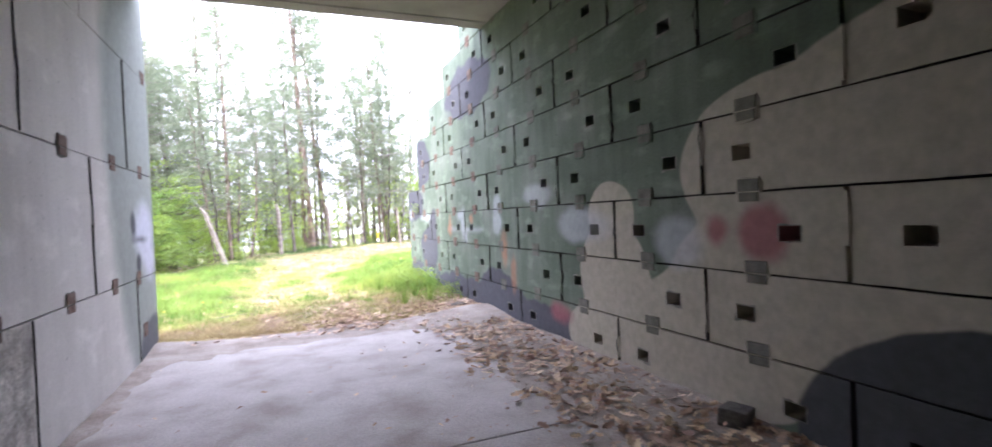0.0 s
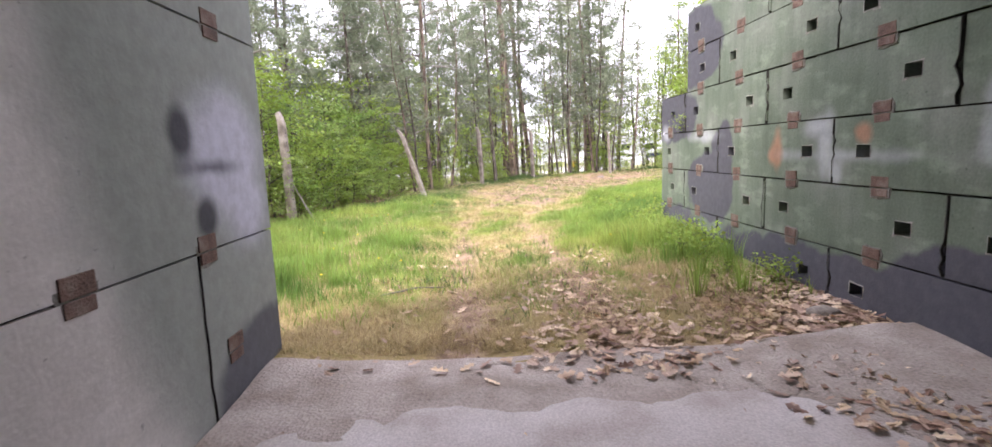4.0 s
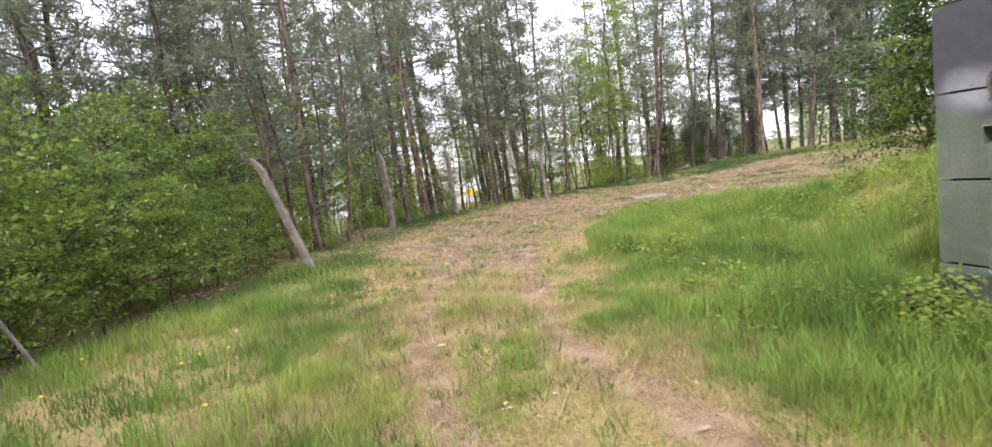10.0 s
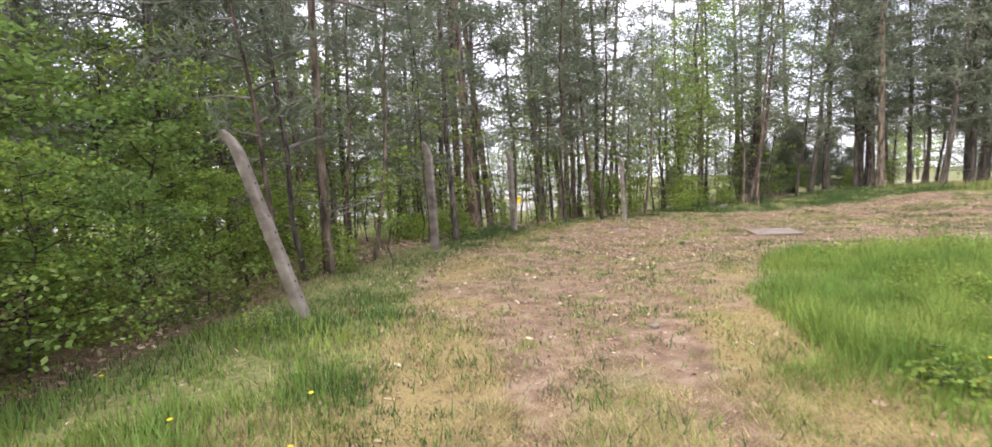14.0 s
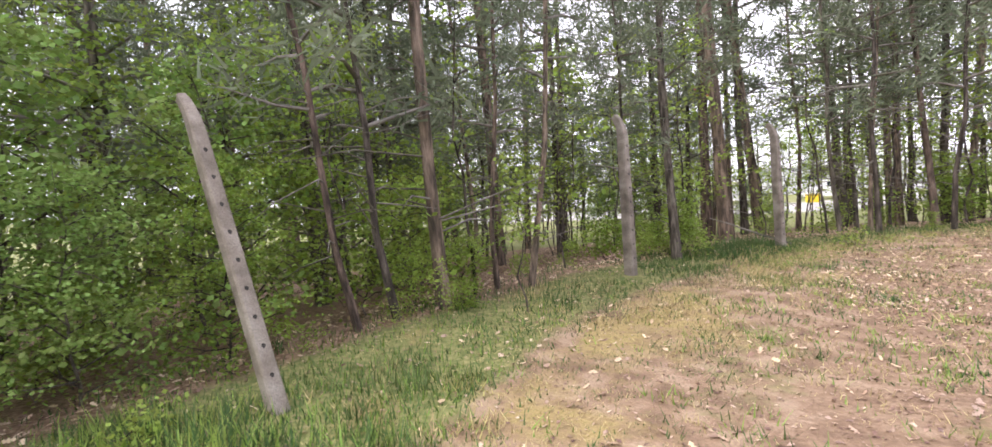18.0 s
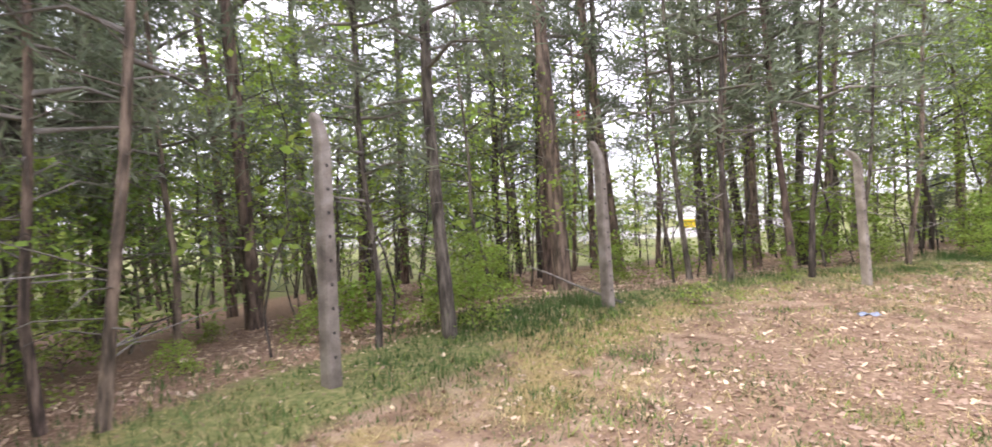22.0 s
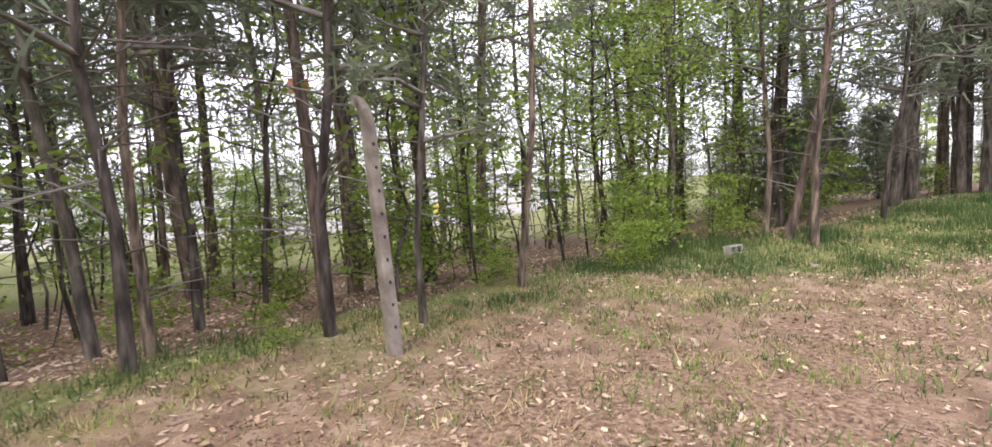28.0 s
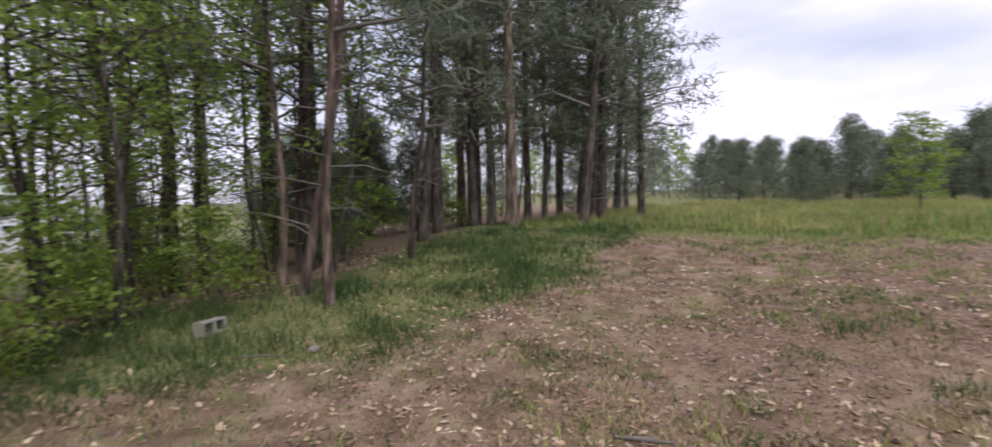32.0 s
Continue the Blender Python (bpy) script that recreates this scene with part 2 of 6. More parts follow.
M_JOINT = mat("dark_joint_mortar", [(0.028, 0.027, 0.025), (0.075, 0.07, 0.064)], 6.0, 0.95, 0.4)
M_PLATE = mat("rusty_joint_plate", [(0.10, 0.068, 0.056), (0.165, 0.105, 0.083), (0.22, 0.17, 0.145)], 9.0, 0.85, 0.5, 80)
M_ROOF = mat("roof_concrete", [(0.30, 0.29, 0.27), (0.42, 0.41, 0.38)], 1.5, 0.9, 0.3)
M_PLATE_DULL = mat("overpainted_joint_plate", [(0.12, 0.115, 0.095), (0.17, 0.165, 0.14), (0.24, 0.215, 0.185)], 7.0, 0.85, 0.5, 80)
M_PATCH = mat("pale_chipped_mortar", [(0.16, 0.16, 0.14), (0.24, 0.225, 0.20)], 16.0, 0.95, 0.6, 60)
M_FLOOR = mat("dusty_concrete_floor", [(0.33, 0.28, 0.25), (0.45, 0.41, 0.385), (0.51, 0.475, 0.455)], 1.7, 0.8, 0.25, 70)
M_POST = mat("weathered_concrete_post", [(0.14, 0.118, 0.098), (0.25, 0.215, 0.182), (0.36, 0.32, 0.28)], 5.0, 0.95, 0.5, 90)
M_BARK_LOW = mat("grey_brown_pine_bark", [(0.04, 0.034, 0.029), (0.10, 0.084, 0.07), (0.19, 0.162, 0.138)], 3.0, 0.95, 1.0, 16, spread=(0.36, 0.64), obj_var=0.3, stretch=(5, 5, 1))
M_BARK_RED = mat("reddish_pine_bark", [(0.06, 0.048, 0.04), (0.15, 0.112, 0.09), (0.27, 0.2, 0.16)], 3.0, 0.95, 1.0, 16, spread=(0.36, 0.64), obj_var=0.3, stretch=(5, 5, 1))
M_TWIG = mat("dead_twig_bark", [(0.14, 0.125, 0.11), (0.26, 0.235, 0.21)], 6.0, 0.95, 0.2)
M_NEEDLE = mat("grey_green_pine_needles", [(0.15, 0.18, 0.12), (0.20, 0.235, 0.155), (0.26, 0.285, 0.195)], 1.2, 0.7, 0, 5.0, island=0.3, trans=0.45)
M_LEAF = mat("fresh_green_leaves", [(0.20, 0.29, 0.055), (0.29, 0.39, 0.08), (0.38, 0.47, 0.12)], 0.9, 0.5, 0, 4.0, island=0.35, trans=0.58)
M_LEAF_DK = mat("dark_green_leaves", [(0.16, 0.25, 0.065), (0.23, 0.33, 0.09), (0.31, 0.40, 0.12)], 0.9, 0.5, 0, 4.0, island=0.35, trans=0.45)
# mound oak leaves: darker greens with the crown's shade put into the colour
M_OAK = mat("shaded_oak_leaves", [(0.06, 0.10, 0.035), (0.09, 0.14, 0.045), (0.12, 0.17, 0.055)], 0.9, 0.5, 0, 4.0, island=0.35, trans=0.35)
M_GRASS = mat("spring_grass", [(0.13, 0.225, 0.055), (0.25, 0.365, 0.085), (0.42, 0.48, 0.13)], 0.45, 0.6, 0, 3.0, island=0.35, trans=0.5)
# deep green, duller grass; some of the trees' shade is in this colour
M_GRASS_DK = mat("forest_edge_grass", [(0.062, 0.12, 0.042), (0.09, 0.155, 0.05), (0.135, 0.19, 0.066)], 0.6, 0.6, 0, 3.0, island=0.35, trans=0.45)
M_DRY = mat("dry_grass_straw", [(0.40, 0.31, 0.16), (0.52, 0.42, 0.23), (0.38, 0.35, 0.13)], 1.0, 0.8, 0, 3.0, island=0.3, trans=0.35)
M_DEADLEAF = mat("fallen_oak_leaves", [(0.37, 0.24, 0.16), (0.56, 0.41, 0.30), (0.70, 0.56, 0.45)], 1.6, 0.85, 0, 4.0, island=0.45, trans=0.2)
M_CRUMB = mat("forest_litter_crumbs", [(0.15, 0.09, 0.068), (0.33, 0.22, 0.17), (0.52, 0.40, 0.33)], 9.0, 0.9, 0, 4.0, island=0.55, trans=0.1)


# ---- the plan ----
EDGE = [(-6.66, -20.56), (-6.03, 5.9), (-5.3, 10.98), (-4.82, 16.33), (-2.61, 21.89), (-0.75, 26.93), (1.62, 30.61), (6.03, 33.2), (8.6, 34.7), (10.6, 36.0), (12.3, 36.7), (14.1, 35.6), (21.75, 37.97), (32.81, 37.43), (59.89, 45.72), (119.68, 69.15)]
ROUTE = [(0.35, -0.17), (0.39, 8.48), (0.28, 11.96), (0.1, 15.8), (0.78, 18.86), (1.72, 21.6), (3.5, 24.59), (7.04, 27.85), (10.79, 29.64), (17.37, 30.35), (29.79, 30.88), (59.92, 32.79)]
LUSH = [(1.81, -5.31), (1.88, 10.46), (1.63, 11.95), (1.47, 15.18), (2.12, 17.54), (3.47, 21.26), (5.96, 24.09), (11.5, 25.07), (21.58, 26.02), (59.88, 27.7)]
VERGE = [(-1.59, -5.32), (-1.51, 8.46), (-1.12, 11.94), (-1.41, 16.75), (-1.04, 19.76), (-0.7, 22.01), (-0.47, 24.02), (0.24, 26.07), (1.87, 29.19), (3.84, 31.32), (6.63, 33.1), (8.16, 34.0), (9.8, 34.7), (11.3, 34.5), (12.5, 33.5), (16.22, 32.82), (24.14, 34.22), (59.94, 37.84)]
smooth = lambda v: np.clip(v, 0, 1) ** 2 * (3 - 2 * np.clip(v, 0, 1))


def line_dist(x, y, line):
    """Signed distance to a polyline, positive on its left."""
    x, y = np.asarray(x, float), np.asarray(y, float)
    best, side = np.full(x.shape, 1e9), np.ones(x.shape)
    for (ax, ay), (bx, by) in zip(line, line[1:]):
        dx, dy = bx - ax, by - ay
        k = np.clip(((x - ax) * dx + (y - ay) * dy) / (dx * dx + dy * dy), 0, 1)
        d = np.hypot(x - ax - k * dx, y - ay - k * dy)
        s = np.sign(dx * (y - ay) - dy * (x - ax))
        closer = d < best - 1e-9
        best, side = np.where(closer, d, best), np.where(closer, s, side)
    return best * np.where(side == 0, 1, side)


LATTICE = np.random.default_rng(77).uniform(-1, 1, (256, 256))


def wave(x, y, f, p):
    """Smooth uneven noise of about f / 3 humps a metre, from -1.3 to 1.3."""
    total = 0.0
    for amp, k, turn in ((1.15, 0.42, 0.6), (0.75, 0.95, 1.7), (0.4, 2.1, 2.9)):
        c, s = math.cos(turn + p), math.sin(turn + p)
        u, v = (x * c - y * s) * f * k + 31.7 * p, (x * s + y * c) * f * k + 17.3 * p
        i, j = np.floor(u).astype(int), np.floor(v).astype(int)
        a, b = smooth(u - i), smooth(v - j)
        g = lambda m, n: LATTICE[(i + m) % 256, (j + n) % 256]
        total = total + amp * ((g(0, 0) * (1 - a) + g(1, 0) * a) * (1 - b) + (g(0, 1) * (1 - a) + g(1, 1) * a) * b)
    return total


def mound(x, y):
    """The earth heaped against the bunker."""
    top = np.interp(y, [-30, -12, 8.5, 10.5, 13.0, 14.2, 15.5, 17, 19, 21], [4.9, 5.2, 5.2, 4.6, 2.8, 2.0, 1.5, 0.85, 0.3, 0.0])
    toe = np.where(y < 14.1, 3.5, 3.5 + (y - 14.1) * 0.62)
    rise = np.where(y < 14.1, 9.0, 0.5)
    right = np.minimum(top, np.maximum(0, (x - toe) * rise)) * np.clip((34 - x) / 10, 0, 1)
    left = np.where(y < 8.3, 4.8 * smooth((8.3 - y) / 3.5) * smooth((-2.2 - x) / 0.15) * smooth((x + 11) / 6), 0)
    return right + left


def ground_z(x, y):
    x, y = np.asarray(x, float), np.asarray(y, float)
    inn = line_dist(x, y, EDGE)
    z = 0.5 * smooth((x - 11) / 10) * smooth((y - 18) / 10)
    z = z - 0.085 * np.clip(inn - 0.7, 0, 18) * np.where(x < 16, 1, np.clip(1 - (x - 16) / 20, 0.3, 1))
    # a low bank along the forest edge
    z = z + 0.12 * np.exp(-((inn / 1.6) ** 2)) * smooth((y - 21) / 4)
    z = z + 0.05 * smooth((np.abs(line_dist(x, y, ROUTE)) - 1.0) / 1.5)
    rut = np.abs(np.abs(line_dist(x, y, ROUTE)) - 0.62)
    z = z - 0.025 * np.exp(-((rut / 0.22) ** 2)) * smooth((y - 9) / 2)
    z = z + 0.022 * wave(x, y, 1.1, 0.4) + 0.004 * wave(x, y, 4.3, 2.0)
    z = z + mound(x, y)
    inside = (x > -1.66) & (x < 3.3) & (y < 8.3)
    return np.where(inside, np.minimum(z, 0.01 - 0.09 * np.clip((8.15 - y) / 0.3, 0, 1)), z)


gz = lambda x, y: float(ground_z(np.array([x]), np.array([y]))[0])


# ---- mesh helpers ----
def mesh_of(name, verts, faces, material, slots=None, soft=False):
    me = bpy.data.meshes.new(name)
    me.from_pydata([tuple(map(float, v)) for v in verts] if not isinstance(verts, np.ndarray) else verts.tolist(), [], faces if not isinstance(faces, np.ndarray) else faces.tolist())
    for m in material if isinstance(material, (list, tuple)) else [material]:
        me.materials.append(m)
    if slots is not None:
        me.polygons.foreach_set("material_index", np.asarray(slots, np.int32))
    if soft:
        me.polygons.foreach_set("use_smooth", np.ones(len(me.polygons), bool))
    me.update()
    return me


def part(name, data, parent, m=None, label=""):
    ob = new(name, data)
    ob.parent = parent
    if m is not None:
        ob.matrix_basis = m
    return tagged(ob, label)


def box_bm(bm, sx, sy, sz, at=(0, 0, 0), bevel=0.0, turn=None):
    r = bmesh.ops.create_cube(bm, size=1.0)["verts"]
    m = Matrix.Translation(at) @ (turn or Matrix()) @ Matrix.Diagonal((sx, sy, sz, 1))
    bmesh.ops.transform(bm, matrix=m, verts=r)
    if bevel:
        es = list({e for v in r for e in v.link_edges})
        bmesh.ops.bevel(bm, geom=es, offset=bevel, segments=2, affect="EDGES", profile=0.6)


def bm_mesh(name, bm, material, soft=False):
    me = bpy.data.meshes.new(name)
    bm.to_mesh(me)
    bm.free()
    for m in material if isinstance(material, (list, tuple)) else [material]:
        me.materials.append(m)
    if soft:
        me.polygons.foreach_set("use_smooth", np.ones(len(me.polygons), bool))
    return me


def tube(points, radii, sides=6):
    """Vertices and faces of a tapered tube along points."""
    pts = np.asarray(points, float)
    vs, fs = [], []
    for i, (p, r) in enumerate(zip(pts, radii)):
        d = pts[min(i + 1, len(pts) - 1)] - pts[max(i - 1, 0)]
        d = d / (np.linalg.norm(d) + 1e-9)
        a = np.cross(d, (0.0, 1.0, 0.0) if abs(d[1]) < 0.9 else (1.0, 0.0, 0.0))
        a /= np.linalg.norm(a)
        b = np.cross(d, a)
        for k in range(sides):
            t = 2 * math.pi * k / sides
            vs.append(p + r * (math.cos(t) * a + math.sin(t) * b))
    for i in range(len(pts) - 1):
        for k in range(sides):
            fs.append((i * sides + k, i * sides + (k + 1) % sides, (i + 1) * sides + (k + 1) % sides, (i + 1) * sides + k))
    fs.append(tuple(range((len(pts) - 1) * sides, len(pts) * sides)))
    return vs, fs


class Heap:
    """Collects pieces into one mesh."""

    def __init__(self):
        self.v, self.f, self.s = [], [], []

    def add(self, vs, fs, slot=0):
        o = len(self.v)
        self.v.extend(vs)
        self.f.extend(tuple(i + o for i in f) for f in fs)
        self.s.extend([slot] * len(fs))

    def mesh(self, name, material, soft=False):
        return mesh_of(name, self.v, self.f, material, self.s, soft)


# ---- ground ----
def ground_material():
    m = mat("trodden_soil", [(0.18, 0.118, 0.079), (0.26, 0.175, 0.116), (0.345, 0.25, 0.175)], 3.5, 0.95, 0.7, 55, spread=(0.38, 0.62))
    n, l = m.node_tree.nodes, m.node_tree.links
    b = n["Principled BSDF"]
    col = b.inputs["Base Color"].links[0].from_socket
    pos = n.new("ShaderNodeNewGeometry").outputs["Position"]
    for attr, cols, sc in (("turf", [(0.11, 0.13, 0.045), (0.18, 0.195, 0.07), (0.28, 0.25, 0.115)], 16.0), ("straw", [(0.21, 0.155, 0.075), (0.34, 0.26, 0.12), (0.25, 0.205, 0.075)], 18.0), ("duff", [(0.115, 0.073, 0.048), (0.235, 0.153, 0.102), (0.355, 0.255, 0.18)], 24.0), ("road", [(0.30, 0.29, 0.27), (0.42, 0.40, 0.37)], 0.5)):
        no, rp = n.new("ShaderNodeTexNoise"), n.new("ShaderNodeValToRGB")
        no.inputs["Scale"].default_value, no.inputs["Detail"].default_value = sc, 7.0
        l.new(pos, no.inputs["Vector"])
        el = rp.color_ramp.elements
        while len(el) < len(cols):
            el.new(0.5)
        for i, c in enumerate(cols):
            el[i].position, el[i].color = 0.32 + 0.36 * i / (len(cols) - 1), (*c, 1)
        l.new(no.outputs["Fac"], rp.inputs["Fac"])
        at = n.new("ShaderNodeAttribute")
        at.attribute_name = attr
        brk = n.new("ShaderNodeTexNoise")
        brk.inputs["Scale"].default_value, brk.inputs["Detail"].default_value, brk.inputs["Roughness"].default_value = 2.6 + 0.1 * sc, 9.0, 0.72
        l.new(pos, brk.inputs["Vector"])
        ad = n.new("ShaderNodeMath")
        ad.operation = "ADD"
        l.new(at.outputs["Fac"], ad.inputs[0])
        l.new(brk.outputs["Fac"], ad.inputs[1])
        rg = n.new("ShaderNodeMapRange")
        rg.inputs["From Min"].default_value, rg.inputs["From Max"].default_value = 0.78, 1.12
        l.new(ad.outputs[0], rg.inputs["Value"])
        mx = n.new("ShaderNodeMix")
        mx.data_type = "RGBA"
        l.new(rg.outputs["Result"], mx.inputs["Factor"])
        l.new(col, mx.inputs["A"])
        l.new(rp.outputs["Color"], mx.inputs["B"])
        col = mx.outputs["Result"]
    l.new(col, b.inputs["Base Color"])
    return m


def masks(x, y, outer=False):
    """How far a spot is turf, straw, forest duff."""
    inn = line_dist(x, y, EDGE)
    ad = np.abs(line_dist(x, y, ROUTE))
    right, left = -line_dist(x, y, LUSH), line_dist(x, y, VERGE)
    late = smooth((y - 17) / 5)
    turf = np.maximum(np.maximum(smooth((right + 0.3) / 0.8), smooth((left + 0.3) / 0.8)), smooth((x - 19) / 5))
    if outer:
        return turf
    rut = np.exp(-(((ad - 0.66) / 0.3) ** 2)) * (1 - smooth((y - 24) / 4))
    patch = np.clip(0.40 + 0.08 * smooth((x - 5) / 3) + 0.26 * wave(x, y, 1.9, 0.7), 0.05, 0.62) * (1 - 0.25 * late)
    turf = np.maximum(turf, patch * (1 - 0.8 * rut))
    duff = smooth((inn + 0.1) / 0.9) * np.where(x > 14, 0.6, 1.0) * (1 - smooth((inn - 9) / 5))
    turf = np.where(inn > 0, np.maximum(turf, 0.9 * smooth((inn - 9) / 5)), turf)
    sheet = np.where((x > 1.2) & (x < 3.4) & (y > 5.5) & (y < 11.5), smooth((11.5 - y) / 2.0), 0)
    duff = np.maximum(duff, sheet * 0.8)
    track = smooth((-right) / 1.0) * smooth((-left) / 1.0)
    rustle = late * smooth((24 - x) / 6) * track * np.clip(0.40 + 0.25 * wave(x, y, 1.6, 1.3), 0.1, 0.65)
    duff = np.maximum(duff, rustle)
    rim = np.exp(-((np.minimum(np.abs(right + 0.4), np.abs(left + 0.6)) / 0.9) ** 2))
    straw = (rim * np.where(x > 5, 0.06, 0.36) + 0.4 * np.clip(wave(x, y, 2.6, 2.2), 0, 1) + 0.4 * smooth((22 - y) / 4)) * (1 - 0.8 * rut)
    duff = duff * (1 - 0.6 * rim * (inn < 0))
    return turf * (1 - duff), straw * (1 - duff), duff


def spread(lo, hi, step, far):
    a = np.arange(lo, hi + step / 2, step)
    g = step * 1.28 ** np.arange(1, 40)
    g = np.cumsum(g)
    g = g[g < far]
    return np.concatenate([lo - g[::-1], a, hi + g])


gx, gy = spread(-8, 20, 0.2, 1800), spread(2, 44, 0.2, 1800)
GX, GY = np.meshgrid(gx, gy)
GZ = ground_z(GX, GY)
far = np.hypot(GX - 6, GY - 24)
GZ = np.where(far > 60, -1.3 * np.where(line_dist(GX, GY, EDGE) > 0, 1, -0.5), GZ) * 1.0
nx, ny = len(gx), len(gy)
idx = np.arange(nx * ny).reshape(ny, nx)
quads = np.stack([idx[:-1, :-1], idx[:-1, 1:], idx[1:, 1:], idx[1:, :-1]], -1).reshape(-1, 4)
M_GROUND = ground_material()
ground = tagged(new("ground", mesh_of("ground", np.stack([GX, GY, GZ], -1).reshape(-1, 3), quads, M_GROUND, soft=True)), "sandy trodden track between grass verges and leaf-covered forest floor", "ground", kind="structure")
for key, val in zip(("turf", "straw", "duff"), masks(GX, GY)):
    at = ground.data.attributes.new(key, "FLOAT", "POINT")
    at.data.foreach_set("value", np.where(far > 60, 0.9 if key == "turf" else 0.2, val).ravel().astype(np.float32))
rd = line_dist(GX, GY, [(-60, 78), (10, 74), (60, 92), (140, 120)])
at = ground.data.attributes.new("road", "FLOAT", "POINT")
at.data.foreach_set("value", np.where(np.abs(rd) < 6, 0.9, 0.0).ravel().astype(np.float32))

# ---- bunker ----
COURSE = [-0.12, 0.5, 1.1, 1.7, 2.3, 2.9, 3.5, 4.1, 4.7, 5.3]
WALL_X, LEFT_X = 3.17, -1.67
COURSE_END = [14.0, 14.0, 14.0, 14.0, 12.85, 12.85, 11.65, 10.45, 9.3]


def block_mesh(length, height, holes, seed, depth=0.55, worn=0.008):
    """A concrete block lying along y, face to -x, with square sockets sunk into its face and chipped, uneven edges."""
    rng = random.Random(seed)
    ys = sorted({0.0, length} | {round(h + s, 4) for h in holes for s in (-0.085, 0.085)} | {round(length * k / 6, 3) for k in range(1, 6) if all(abs(length * k / 6 - h) > 0.16 for h in holes)})
    zm = height / 2
    zs = [0.0, height * 0.2, zm - 0.058, zm + 0.058, height * 0.8, height]
    top = len(zs) - 1
    vs, fs = [], []
    for j, z in enumerate(zs):
        for i, y in enumerate(ys):
            edge_z, edge_y = j in (0, top), i in (0, len(ys) - 1)
            yy = y + (rng.uniform(0.003, worn * (1.8 if holes else 1)) * (1 if i == 0 else -1) if edge_y else 0)
            zz = z + (rng.uniform(0.003, worn) * (1 if j == 0 else -1) if edge_z else 0)
            vs.append((0.0 if not (edge_z or edge_y) else 0.004, yy, zz))
    w = len(ys)
    hole_cells = set()
    for h in holes:
        hole_cells.add(min(range(w), key=lambda i: abs(ys[i] - (h - 0.085))))
    for j in range(top):
        for i in range(w - 1):
            a, b, c, d = j * w + i, j * w + i + 1, (j + 1) * w + i + 1, (j + 1) * w + i
            if j == 2 and i in hole_cells:
                o = len(vs)
                for q in (a, b, c, d):
                    vs.append((0.24, vs[q][1] * 0.96 + 0.04 * (ys[i] + 0.085), zm + (vs[q][2] - zm) * 0.85))
                for p, q in ((a, b), (b, c), (c, d), (d, a)):
                    k = {a: 0, b: 1, c: 2, d: 3}
                    fs.append((p, o + k[p], o + k[q], q))
                fs.append((o, o + 3, o + 2, o + 1))
            else:
                fs.append((a, d, c, b))
    rim = list(range(w)) + [j * w + w - 1 for j in range(1, top + 1)] + [top * w + i for i in range(w - 2, -1, -1)] + [j * w for j in range(top - 1, 0, -1)]
    o = len(vs)
    for q in rim:
        x, y, z = vs[q]
        vs.append((0.02, min(max(y, 0.002), length - 0.002), min(max(z, 0.002), height - 0.002)))
    o2 = len(vs)
    for q in rim:
        vs.append((depth, vs[q][1], vs[q][2]))
    for k in range(len(rim)):
        e = (k + 1) % len(rim)
        fs.append((rim[k], rim[e], o + e, o + k))
        fs.append((o + k, o + e, o2 + e, o2 + k))
    fs.append(tuple(range(o2, o2 + len(rim))))
    return vs, fs


wall_right = tagged(new("wall_right"), "camouflage-painted wall of concrete blocks with square sockets", "wall", kind="structure")
wall_left = tagged(new("wall_left"), "bare grey concrete panel wall of the bunker passage", "wall", kind="structure")


def bake(vs, fs, name, material):
    me = mesh_of(name, vs, fs, material)
    bm = bmesh.new()
    bm.from_mesh(me)
    bmesh.ops.recalc_face_normals(bm, faces=bm.faces)
    bm.to_mesh(me)
    bm.free()
    return me


BLOCKS = {}


def chip_mesh(seed):
    """Pale broken edge round a socket, ragged outward."""
    rng = random.Random(seed)
    inner = [(-0.085, -0.058), (-0.03, -0.058), (0.03, -0.058), (0.085, -0.058), (0.085, -0.02), (0.085, 0.02), (0.085, 0.058), (0.03, 0.058), (-0.03, 0.058), (-0.085, 0.058), (-0.085, 0.02), (-0.085, -0.02)]
    vs, fs, n = [], [], len(inner)
    for y, z in inner:
        vs.append((-0.004, y * 0.93, z * 0.9))
    for y, z in inner:
        k = rng.choice((0.002, 0.004, 0.012, 0.026)) * (1.4 if z < -0.05 else 0.8)
        vs.append((0.003, y + math.copysign(k, y) * (abs(y) > 0.08), z + math.copysign(k, z) * (abs(z) > 0.05)))
    for i in range(n):
        j = (i + 1) % n
        fs.append((i, j, n + j, n + i))
    return bake(vs, fs, "chipped_edge", M_CHIP)


